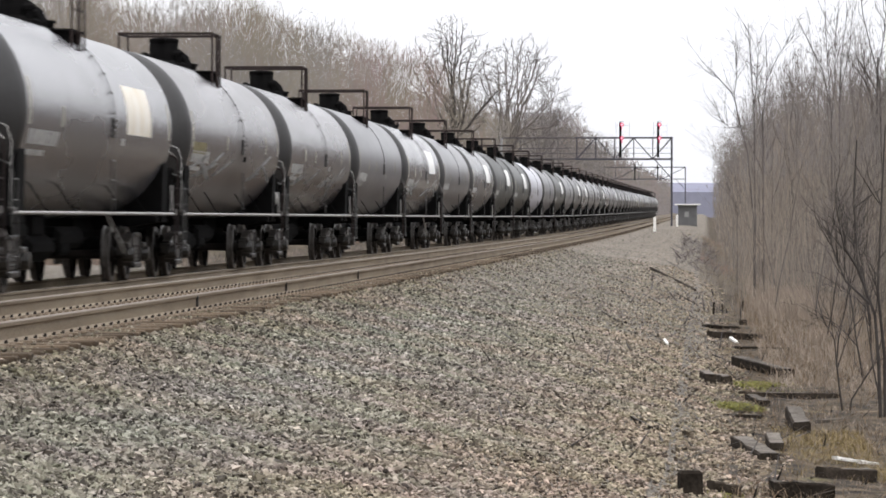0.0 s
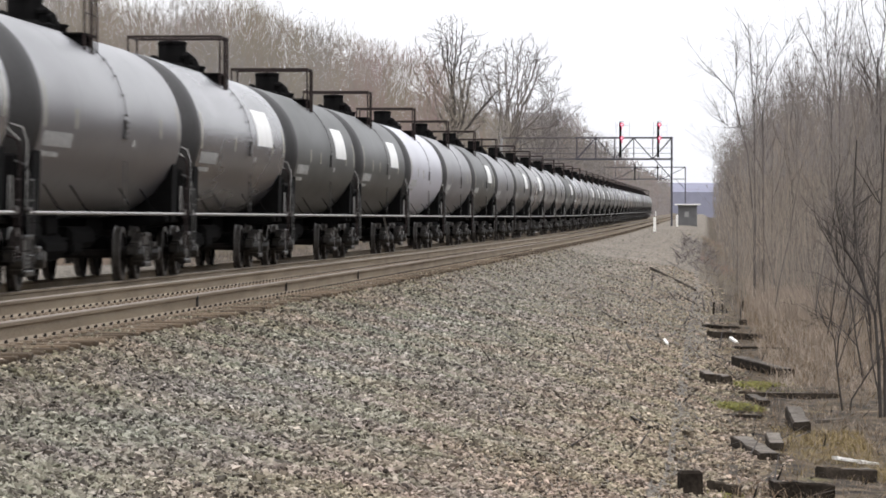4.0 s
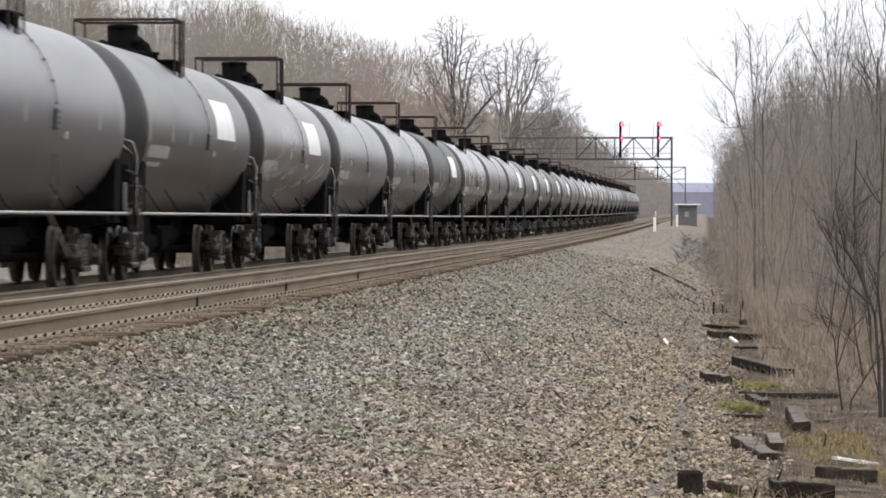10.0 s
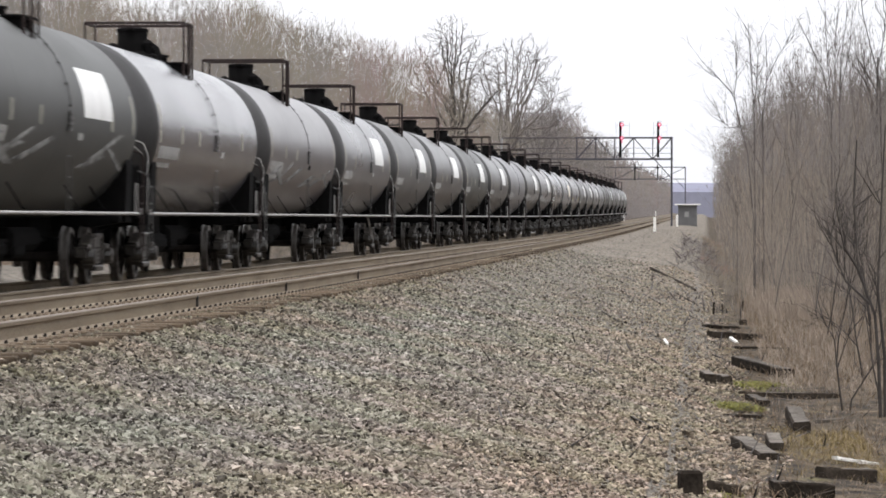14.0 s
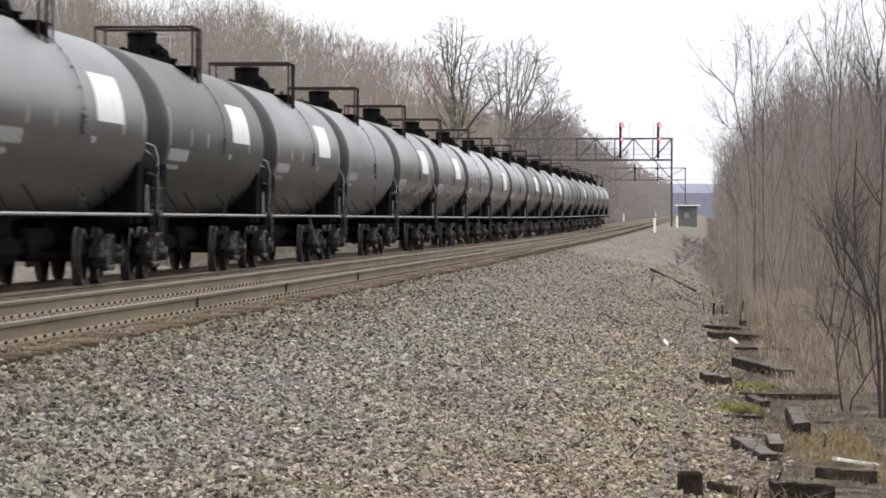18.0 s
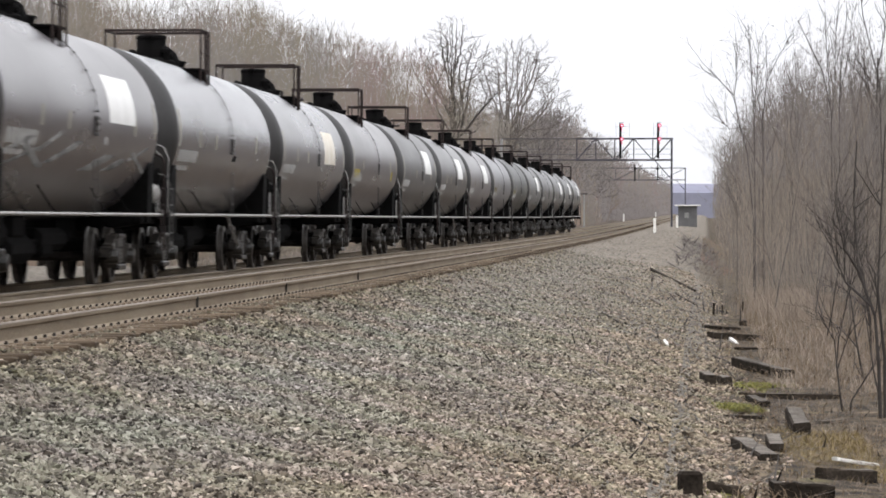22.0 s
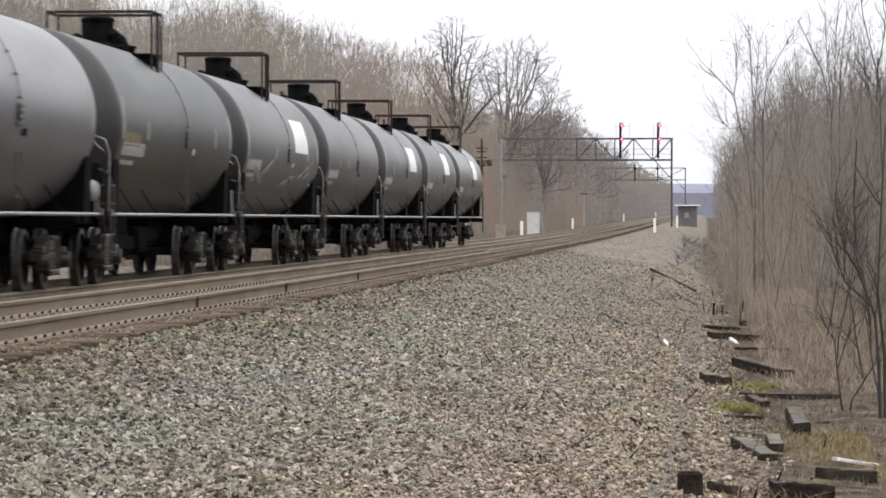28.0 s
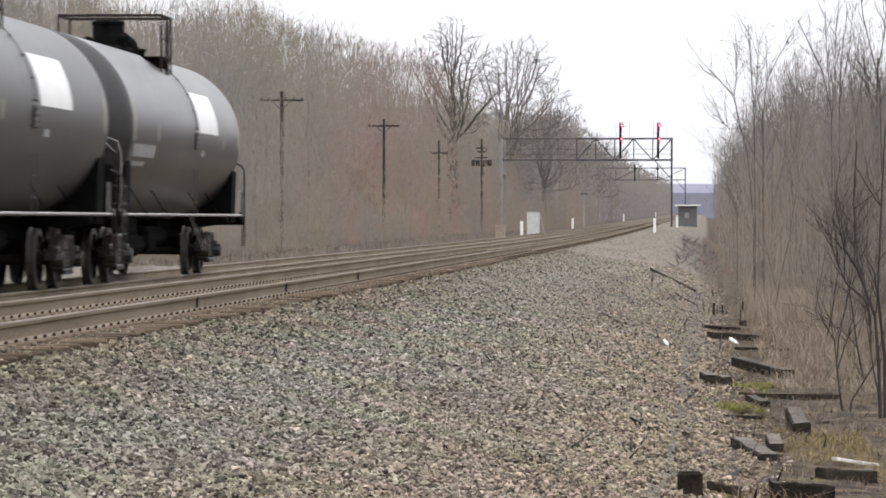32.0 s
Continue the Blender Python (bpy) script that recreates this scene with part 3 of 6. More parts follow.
def build_track(name, x, top, label):
    t = thing(name, label, "railway track", kind="structure", at=(0, 0, 0))
    for side in (-0.755, 0.755):
        rail(t, x + side, top)
    tie = Shape().box((0, 0, -0.09), (2.72, 0.20, 0.18), 0.012).mesh("tie", M_TIE)
    rng = random.Random(name)
    for i in range(190):
        y = 16 + 0.5 * i
        ob = part("tie", tie, None, t, at=pose(x + rng.uniform(-0.05, 0.05), y + rng.uniform(-0.02, 0.02), top + rise(y) - 0.19, 0, rng.uniform(-0.4, 0.4), rng.uniform(-1, 1)))
    far = Shape()
    for i in range(190, 900):
        y = 16 + 0.5 * i
        far.box((x + rng.uniform(-0.05, 0.05), y, top + rise(y) - 0.28), (2.6, 0.23, 0.18))
    tagged(part("far_ties", far, M_TIE, t), kind="stuff")
    plates, spikes = Shape(), Shape()
    for i in range(240):
        y = 16 + 0.5 * i
        for side in (-0.755, 0.755):
            plates.box((x + side, y, top + rise(y) - 0.183), (0.36, 0.19, 0.02))
            for dx in (-0.10, 0.10):
                spikes.box((x + side + dx, y + 0.05 * (1 if dx > 0 else -1), top + rise(y) - 0.155), (0.022, 0.026, 0.025))
                spikes.box((x + side + dx * 0.8, y + 0.135, top + rise(y) - 0.172), (0.034, 0.018, 0.028))
    tagged(part("tie_plates", plates, M_PLATE, t), kind="stuff")
    tagged(part("spikes", spikes, M_SPIKE, t), kind="stuff")
    return t


near_track = build_track("track_near", TRACK_NEAR, LIFT_NEAR, "empty railway track with rust-brown rails on weathered wooden ties")
build_track("track_far", TRACK_FAR, 0.0, "railway track under the tank cars, brown rails on ties")
for y in (46.8, 56.8, 68.6):
    part("rail_joint", Shape().box((TRACK_NEAR + 0.79, y, LIFT_NEAR - 0.085 + rise(y)), (0.03, 0.022, 0.13), 0.006), M_GRIMY, near_track)


# ---- the tank car ----
R, AXIS = 1.525, 2.575


def on_tank(angle, lift=0.0):
    """x and z on the shell; angle in degrees from the top towards +x."""
    a = radians(angle)
    return (R + lift) * math.sin(a), AXIS + (R + lift) * math.cos(a)


def shell_patch(a0, a1, y0, y1, lift=0.006, steps=8, slant=0.0):
    """A thin plate that hugs the shell."""
    s = Shape()
    vs = []
    for lf in (lift, lift - 0.02):
        for i in range(steps + 1):
            u = i / steps
            x, z = on_tank(a0 + (a1 - a0) * u, lf)
            vs += [(x, y0 + slant * u, z), (x, y1 + slant * u, z)]
    k = 2 * (steps + 1)
    fs = []
    for i in range(steps):
        a = 2 * i
        fs += [(a, a + 1, a + 3, a + 2), (k + a, k + a + 2, k + a + 3, k + a + 1), (a, a + 2, k + a + 2, k + a), (a + 1, k + a + 1, k + a + 3, a + 3)]
    fs += [(0, k, k + 1, 1), (k - 2, k - 1, 2 * k - 1, 2 * k - 2)]
    return s.add(vs, fs)


def tank_mesh(paint):
    prof = [(R, -7.42)]
    for y in (-3.7, 0.05, 3.8):
        prof += [(R, y - 0.08), (R, y - 0.03), (R + 0.002, y - 0.015), (R + 0.002, y + 0.015), (R, y + 0.03), (R, y + 0.08)]
    prof.append((R, 7.42))
    return Shape().lathe(prof, 64, "y", (0, 0, AXIS)).mesh("tank", PAINTS[paint], 35)


def tank_end_mesh():
    prof = [(R, 0.0)]
    for i in range(1, 11):
        a = math.pi / 2 * i / 10
        prof.append((max(0.02, (R + 0.004) * math.cos(a)), 0.78 * math.sin(a)))
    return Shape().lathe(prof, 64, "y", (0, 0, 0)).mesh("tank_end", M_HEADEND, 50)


TANKS = {k: tank_mesh(k) for k in PAINTS}
TANK_END = tank_end_mesh()


def side_frame_mesh():
    """A cast side frame: arched top, sagging bottom, two window openings left as recesses, journal ends."""
    s = Shape()
    line = [(-1.12, 0.44), (-1.12, 0.60), (-0.72, 0.66), (-0.42, 0.80), (0.42, 0.80), (0.72, 0.66), (1.12, 0.60), (1.12, 0.44),
            (0.74, 0.44), (0.42, 0.26), (-0.42, 0.26), (-0.74, 0.44)]
    n = len(line)
    vs = [(-0.08, a, b) for a, b in line] + [(0.08, a, b) for a, b in line]
    fs = [tuple(range(n)), tuple(range(2 * n - 1, n - 1, -1))] + [(i, (i + 1) % n, n + (i + 1) % n, n + i) for i in range(n)]
    s.add(vs, fs)
    for y in (-0.89, 0.89):
        s.lathe([(0.05, 0.20), (0.12, 0.19), (0.135, 0.10), (0.135, 0.0)], 12, "x", (0, y, 0.457))
        s.box((0.02, y, 0.60), (0.20, 0.34, 0.10), 0.02)
    for y in (-0.45, 0.45):
        s.box((0.085, y, 0.53), (0.05, 0.08, 0.50), 0.015)
    s.box((0.07, 0, 0.27), (0.12, 0.80, 0.09), 0.02)
    s.box((0.07, 0, 0.78), (0.12, 0.70, 0.07), 0.02)
    return s.mesh("side_frame", M_GRIMY)


def spring_mesh():
    s = Shape()
    for y in (-0.22, 0.0, 0.22):
        pts = [(0.09 * math.cos(a * 1.0472), y + 0.09 * math.sin(a * 1.0472), 0.33 + 0.011 * a) for a in range(25)]
        s.tube(pts, 0.018, 4)
    return s.mesh("spring_nest", M_GRIMY, 60)


def wheel_mesh():
    prof = [(0.10, -0.10), (0.12, -0.10), (0.14, -0.03), (0.36, -0.02), (0.38, -0.065), (0.457, -0.06), (0.462, 0.035), (0.485, 0.05), (0.485, 0.075), (0.38, 0.075), (0.36, 0.02), (0.15, 0.03), (0.12, 0.09), (0.10, 0.09)]
    s = Shape()
    n = 28
    s.lathe(prof, n, "x", (0, 0, 0))
    for i in range(len(prof) - 1):
        if i in (4, 5, 6):
            for j in range(n):
                s.mi[i * n + j] = 1
    return s.mesh("wheel", [M_WHEEL, M_TREAD], 40)


SIDE_FRAME, SPRINGS, WHEEL = side_frame_mesh(), spring_mesh(), wheel_mesh()
AXLE = Shape().lathe([(0.06, -1.05), (0.075, -0.9), (0.085, -0.7), (0.075, 0), (0.085, 0.7), (0.075, 0.9), (0.06, 1.05)], 10, "x").mesh("axle", M_WHEEL, 40)


def truck(car, y):
    t = part("truck", Shape().box((0, 0, 0.62), (1.95, 0.40, 0.26), 0.04).box((0, 0, 0.80), (0.5, 0.4, 0.12), 0.03)
             .box((0, 0.62, 0.45), (1.7, 0.10, 0.14), 0.02).box((0, -0.62, 0.45), (1.7, 0.10, 0.14), 0.02), M_BLACK, car, at=(0, y, 0))
    for sx in (-1, 1):
        part("side_frame", SIDE_FRAME, None, t, at=pose(sx * 1.0, 0, 0, 0, 0, 0 if sx > 0 else 180))
        part("spring_nest", SPRINGS, None, t, at=(sx * 1.0, 0, 0))
        for sy in (-0.89, 0.89):
            part("wheel", WHEEL, None, t, at=pose(sx * 0.755, sy, 0.457, 0, 0, 180 if sx > 0 else 0))
    for sy in (-0.89, 0.89):
        part("axle", AXLE, None, t, at=(0, sy, 0.457))


def saddle_shape(sy):
    """The black cradle that carries one end of the tank, open towards the car's end."""
    s = Shape()
    y0, y1 = 7.0 * sy, 7.62 * sy
    rim = [on_tank(a, 0.012) for a in (180, 165, 150, 136, 122, 112)]
    pts = [(-x, z) for x, z in rim[::-1]][:-1] + rim
    base = [(1.43, 1.95), (1.40, 1.0), (0.5, 0.86), (-0.5, 0.86), (-1.40, 1.0), (-1.43, 1.95)]
    line = pts + base
    n = len(line)
    vs = [(x, y0, z) for x, z in line] + [(x, y1, z) for x, z in line]
    fs = [tuple(range(n)), tuple(range(2 * n - 1, n - 1, -1))] + [(i, (i + 1) % n, n + (i + 1) % n, n + i) for i in range(n)]
    s.add(vs, fs)
    return s


def build_car():
    car = thing("tank_car", "dark grey railway tank car with black underframe, rolling on its track", "tank car", "cars of the tank train")
    tank = part("tank", TANKS["grey"], None, car)
    for sy in (-1, 1):
        part("tank_end", TANK_END, None, car, "near-black tank end", at=pose(0, 7.42 * sy, AXIS, 0, 0, 0 if sy > 0 else 180))
    # top fittings
    housing = part("valve_housing", Shape().lathe([(0.48, 0.0), (0.48, 0.06), (0.40, 0.10), (0.30, 0.14), (0.285, 0.20), (0.285, 0.47), (0.27, 0.50)], 22, "z", (0.02, 0, 4.03)), M_BLACK, car, "black valve housing", 40)
    part("lid", Shape().lathe([(0.29, 0.0), (0.30, 0.02), (0.295, 0.07), (0.24, 0.09), (0.05, 0.10)], 22, "z", (0.02, 0, 4.52)), M_BLACK, housing, "", 40)
    part("hinge", Shape().box((0.02, -0.36, 4.57), (0.16, 0.10, 0.07), 0.02), M_BLACK, housing)
    part("skirt", Shape().lathe([(0.20, 0.0), (0.20, 0.06), (0.13, 0.24), (0.06, 0.30)], 10, "z", (0.36, 0.16, 4.02)).box((0.34, 0.05, 4.20), (0.20, 0.26, 0.16), 0.05), M_BLACK, housing)
    for n, (dx, dy, w0, h0) in enumerate(((0.34, -0.22, 0.12, 0.30), (-0.38, 0.18, 0.12, 0.26), (0.30, 0.28, 0.10, 0.20))):
        part("valve", Shape().lathe([(w0 * 0.5, 0.0), (w0 * 0.5, h0 * 0.6), (w0 * 0.9, h0 * 0.62), (w0 * 0.9, h0 * 0.8), (w0 * 0.3, h0)], 8, "z", (dx, dy, 4.08)), M_BLACK, car)
    part("manway", Shape().lathe([(0.18, 0.0), (0.18, 0.08), (0.21, 0.08), (0.21, 0.12), (0.08, 0.14)], 18, "z", (0.42, 0.55, 4.00)), M_BLACK, car, "", 40)
    l, top = 0.63, 4.67
    for x in (-0.78, 1.06):
        z0 = AXIS + math.sqrt(R * R - x * x) - 0.03
        for y in (-l, l):
            part("railing_post", Shape().box((x, y, (z0 + top) / 2), (0.036, 0.03, top - z0), 0.005), M_RUSTBAR, car)
        part("railing_bar", Shape().box((x, 0, top), (0.04, 2 * l + 0.04, 0.045), 0.005), M_RUSTBAR, car)
        part("railing_bar", Shape().box((x, 0, (z0 + top) / 2 + 0.1), (0.02, 2 * l, 0.02), 0.004), M_RUSTBAR, car)
    for y in (-l, l):
        part("railing_bar", Shape().box((0.14, y, top + 0.004), (1.88, 0.04, 0.05), 0.005), M_RUSTBAR, car, "rusty brown railing bar")
    for y in (-0.3, -0.02):
        part("ladder_upright", Shape().tube([(1.10, y, 3.60), (1.10, y, top)], 0.018, 5), M_RUSTBAR, car)
    for sx in (-1, 1):
        part("platform", Shape().box((sx * 0.88, 0, 3.93), (0.36, 1.2, 0.04), 0.01), M_BLACK, car)
        for y in (-0.5, 0.5):
            part("platform_bracket", Shape().box((sx * 0.88, y, 3.83), (0.28, 0.05, 0.18), 0.01), M_BLACK, car)
        lad = Shape()
        lad.tube([(sx * x, 0.55, z) for x, z in (on_tank(a, 0.03) for a in (36, 46, 56, 66, 76, 86))], 0.007, 5)
        for i in range(4):
            x, z = on_tank(50 + 12 * i, 0.03)
            lad.box((sx * x, 0.55, z), (0.04, 0.14, 0.025), 0.006)
        part("ladder", lad, M_GRIMY, car, "", 60)
        plate = Shape()
        for i in range(4):
            x, z = on_tank(90 + 3 * i, 0.025)
            plate.box((sx * x, 0.62, z), (0.03, 0.34, 0.045), 0.006)
        plate.box((sx * on_tank(94, 0.02)[0], 0.52, on_tank(94)[1]), (0.03, 0.05, 0.30), 0.006)
        part("step_bracket", plate, M_DULL, car)
        low = Shape()
        for y in (0.35, 0.75):
            low.tube([(sx * 1.52, y, 1.95), (sx * 1.52, y, 1.15)], 0.008, 5)
        for i in range(3):
            low.tube([(sx * 1.53, 0.33, 1.95 - 0.3 * i), (sx * 1.53, 0.77, 1.95 - 0.3 * i)], 0.009, 5)
        part("lower_ladder", low, M_DULL, car, "", 60)
        part("side_handrail", Shape().tube([(sx * 1.47, -8.30, 1.13), (sx * 1.47, 8.30, 1.13)], 0.027, 8), M_PIPE, car, "worn pale handrail pipe", 60)
        for y in (-5.0, -2.5, 2.5, 5.0):
            x, z = on_tank(132, 0.0)
            part("handrail_bracket", Shape().tube([(sx * x, y, z), (sx * 1.36, y, 1.20), (sx * 1.47, y, 1.13)], 0.012, 5), M_BLACK, car)
        for sy in (-1, 1):
            e = Shape()
            hi = 2.12 if sy > 0 else 1.78
            e.tube([(sx * 1.50, sy * 8.42, 0.52), (sx * 1.50, sy * 8.42, hi - 0.12), (sx * 1.46, sy * 8.40, hi), (sx * 1.30, sy * 8.36, hi + 0.06)], 0.013 if sy < 0 else 0.017, 6)
            e.tube([(sx * 1.50, sy * 8.02, 0.52), (sx * 1.50, sy * 8.02, 1.60)], 0.011, 6)
            for z in (0.54, 0.82, 1.30, 1.58):
                e.tube([(sx * 1.50, sy * 8.02, z), (sx * 1.50, sy * 8.42, z)], 0.010, 6)
            part("corner_ladder", e, M_DULL if sy < 0 else M_RUSTBAR, car, "", 60)
    for sy in (-1, 1):
        part("saddle", saddle_shape(sy), M_BLACK, car)
        part("stub_sill", Shape().box((0, sy * 6.7, 0.90), (0.42, 3.4, 0.34), 0.02).box((0, sy * 8.38, 0.93), (1.3, 0.16, 0.30), 0.03), M_BLACK, car)
        deck = Shape().box((0, sy * 8.14, 1.08), (2.96, 0.62, 0.05), 0.01).box((0, sy * 8.44, 1.02), (2.96, 0.06, 0.16), 0.01)
        for sx in (-1, 1):
            deck.box((sx * 1.30, sy * 7.45, 1.04), (0.12, 1.7, 0.12), 0.02)
            deck.tube([(sx * 1.30, sy * 7.9, 1.08), (sx * 1.05, sy * 7.6, 1.75)], 0.05, 6)
            deck.box((sx * 0.98, sy * 8.10, 1.50), (0.62, 0.08, 0.90), 0.06)
        part("end_platform", deck, M_BLACK, car)
        cp = Shape().box((0, sy * 8.52, 0.88), (0.16, 0.42, 0.18), 0.03).box((0.05, sy * 8.70, 0.88), (0.26, 0.13, 0.28), 0.04)
        cp.tube([(-0.3, sy * 8.42, 0.75), (-0.32, sy * 8.58, 0.45), (-0.30, sy * 8.76, 0.36)], 0.03, 6)
        part("coupler", cp, M_GRIMY, car)
        truck(car, 6.1 * sy)
    for sx in (-1, 1):
        part("grab_iron", Shape().tube([(sx * 1.44, -8.30, 1.12), (sx * 1.46, -8.28, 2.10), (sx * 1.38, -8.22, 2.30), (sx * 1.20, -8.12, 2.36)], 0.007, 5), M_PIPE, car, "thin pale grab iron", 60)
        part("grab_iron", Shape().tube([(sx * 1.46, 7.72, 1.15), (sx * 1.46, 7.80, 1.62), (sx * 1.46, 8.0, 1.62), (sx * 1.46, 8.06, 1.15)], 0.009, 5), M_PIPE, car, "thin pale grab iron", 60)
        part("corner_step", Shape().box((sx * 1.46, 8.22, 1.17), (0.07, 0.34, 0.10), 0.02).box((sx * 1.46, -8.22, 1.17), (0.07, 0.30, 0.08), 0.02), M_TREAD, car, "worn steel corner step")
    bs = Shape().box((-0.7, -8.25, 1.9), (0.4, 0.25, 0.55), 0.05).lathe([(0.28, 0.0), (0.30, 0.015), (0.28, 0.03)], 20, "y", (-0.7, -8.42, 2.0))
    part("hand_brake", bs, M_BLACK, car)
    part("end_grab_iron", Shape().tube([(0.55, -8.15, 2.52), (0.85, -8.2, 2.46), (1.1, -8.22, 2.36), (1.36, -8.25, 2.12)], 0.007, 5), M_PIPE, car, "thin pale grab iron", 60)
    out = Shape().box((0, 0, 0.95), (0.9, 1.3, 0.5), 0.12).box((0, 0, 0.60), (1.05, 2.4, 0.44), 0.16)
    for y in (-3.3, 3.3):
        part("brake_gear", Shape().box((0, y, 0.74), (0.9, 2.6, 0.36), 0.10).box((0.25, y * 0.8, 0.58), (0.4, 1.0, 0.24), 0.06), M_BLACK, car)
    part("bottom_outlet", out, M_BLACK, car, "black bottom outlet skid")
    rod = Shape().tube([(0.35, -5.4, 0.72), (0.35, 5.4, 0.72)], 0.03, 6).tube([(-0.5, 1.4, 0.85), (-0.5, 3.2, 0.85)], 0.16, 10).tube([(0.45, -3.6, 0.85), (0.45, -2.3, 0.85)], 0.22, 12)
    part("brake_rigging", rod, M_BLACK, car)
    return car


# ---- signal bridges, posts, cabinets and poles ----
def scale_at(y):
    return 7150.0 / y


def signal_bridge(y, x_right, x_left, low, deep, panel, label, walk_way=True):
    b = thing("signal_bridge", label, "signal bridge", at=(0, y, 0))
    base = ground_z(x_right, y, False) - 0.1
    lo, hi = low, low + deep
    part("post", Shape().box((x_right, -0.7, (base + hi) / 2), (0.20, 0.20, hi - base), 0.02), M_STEELWORK, b)
    part("post", Shape().box((x_right, 0.7, (base + hi) / 2), (0.20, 0.20, hi - base), 0.02), M_STEELWORK, b)
    lat = Shape()
    n = int((lo - base) / 1.6)
    for i in range(n):
        za, zb = base + (lo - base) * i / n, base + (lo - base) * (i + 1) / n
        lat.tube([(x_right, -0.7, za), (x_right, 0.7, zb)], 0.035, 4)
    part("lattice", lat, M_STEELWORK, b)
    bl = ground_z(x_left, y, False) - 0.1
    for dy in (-0.7, 0.7):
        part("post", Shape().box((x_left, dy, (bl + hi) / 2), (0.20, 0.20, hi - bl), 0.02), M_SILVER, b)
        # left of mid the steel is thinner and lighter, its faintness painted in
        mid = x_right - 5 * panel
        for z in (lo, hi):
            part("chord", Shape().box(((mid + x_right) / 2, dy, z), (x_right - mid + 0.3, 0.14, 0.16), 0.02), M_STEELWORK, b)
            part("chord", Shape().box(((x_left + mid) / 2 - 0.08, dy, z), (mid - x_left - 0.16, 0.10, 0.12), 0.02), M_HAZESTEEL, b)
        x, k = x_right, 0
        while x - panel > x_left - 0.1:
            a, c = (hi, lo) if k % 2 == 0 else (lo, hi)
            part("diagonal", Shape().tube([(x, dy, a), (x - panel, dy, c)], 0.07 if k < 5 else 0.03, 4), M_STEELWORK if k < 5 else M_HAZESTEEL, b)
            part("upright", Shape().tube([(x - panel, dy, lo), (x - panel, dy, hi)], 0.06 if k < 5 else 0.03, 4), M_STEELWORK if k < 5 else M_HAZESTEEL, b)
            x -= panel
            k += 1
        part("knee_brace", Shape().tube([(x_right - 0.05, dy, lo - 2.1), (x_right - 1.9, dy, lo)], 0.07, 4), M_STEELWORK, b)
    if walk_way:
        w = Shape()
        for z in (lo + deep * 0.28, lo + deep * 0.52):
            w.tube([(x_left, 0.9, z), (x_right, 0.9, z)], 0.03, 4)
        w.box(((x_left + x_right) / 2, 0.35, lo + 0.1), (x_right - x_left, 0.6, 0.04))
        part("walkway", w, M_STEELWORK, b)
    return b


def signal(x, y, z0, tops, group):
    s = thing("railway_signal", "dark signal mast with two red glowing round lamps on the bridge", "railway signal", group, at=(x, y, 0))
    part("mast", Shape().tube([(0, 0, z0), (0, 0, tops[-1] + 0.25)], 0.13, 8), M_BLACK, s, "", 60)
    for z in tops:
        head = part("signal_head", Shape().lathe([(0.21, -0.16), (0.22, -0.10), (0.22, 0.05), (0.10, 0.10)], 20, "y", (0.17, -0.24, z)), M_BLACK, s, "", 40)
        part("lamp_ring", Shape().lathe([(0.11, -0.20), (0.21, -0.20), (0.21, -0.165), (0.11, -0.165)], 20, "y", (0.17, -0.24, z)), M_RED, head, "red glowing lamp")
        part("lens", Shape().lathe([(0.105, -0.215), (0.105, -0.19), (0.02, -0.19)], 16, "y", (0.17, -0.24, z)), M_PALE, head)
        part("visor", Shape().box((0.17, -0.55, z + 0.33), (0.5, 0.4, 0.03), 0.01), M_BLACK, head)
        part("pointer", Shape().tube([(0.17, -0.30, z - 0.30), (0.17, -0.30, z - 0.55)], 0.04, 6), M_RED, head)
    cage = Shape()
    for dx in (-0.5, 1.0):
        cage.tube([(dx, 0.3, z0 + 1.4), (dx, 0.3, tops[-1] + 0.3)], 0.02, 4)
    for z in (tops[0] + 0.7, tops[-1] - 0.1):
        cage.tube([(-0.5, 0.3, z), (1.0, 0.3, z)], 0.015, 4)
    part("cage", cage, M_SILVER, s)
    return s


GY = 450.0
GS = scale_at(GY)
signal_bridge(GY, -3.85, -22.8, 1.04 + 107 / GS, 38 / GS, 33.5 / GS, "dark lattice steel signal bridge spanning the tracks")
for px in (1098.5, 1165):
    signal((px - 1250) / GS, GY - 0.8, 1.04 + 110 / GS, (1.04 + 144 / GS, 1.04 + 168 / GS), "signals on the bridge")
FY = 810.0
FS = scale_at(FY)
signal_bridge(FY, -4.2, -24.0, 1.04 + 72 / FS, 21 / FS, 41 / FS, "distant dark steel signal bridge over the tracks", False)
for px in (1124, 1164):
    part_mast = thing("railway_signal", "distant dark unlit signal on the far bridge", "railway signal", "signals on the far bridge", at=((px - 1250) / FS, FY - 0.8, 0))
    part("mast", Shape().tube([(0, 0, 1.04 + 70 / FS), (0, 0, 1.04 + 98 / FS)], 0.13, 6), M_BLACK, part_mast)
    part("signal_head", Shape().lathe([(0.25, -0.3), (0.3, -0.1), (0.25, 0.0)], 12, "y", (0, 0, 1.04 + 92 / FS)), M_BLACK, part_mast)


def marker_post(x, y, tall):
    z = ground_z(x, y, False)
    p = thing("marker_post", "white painted marker post standing beside the track", "marker post", "white posts along the tracks", at=(x, y, z))
    part("shaft", Shape().box((0, 0, tall / 2 - 0.1), (0.22, 0.16, tall + 0.2), 0.02), M_WHITE, p)
    part("cap", Shape().box((0, 0, tall + 0.01), (0.26, 0.20, 0.03), 0.01), M_WHITE, p)


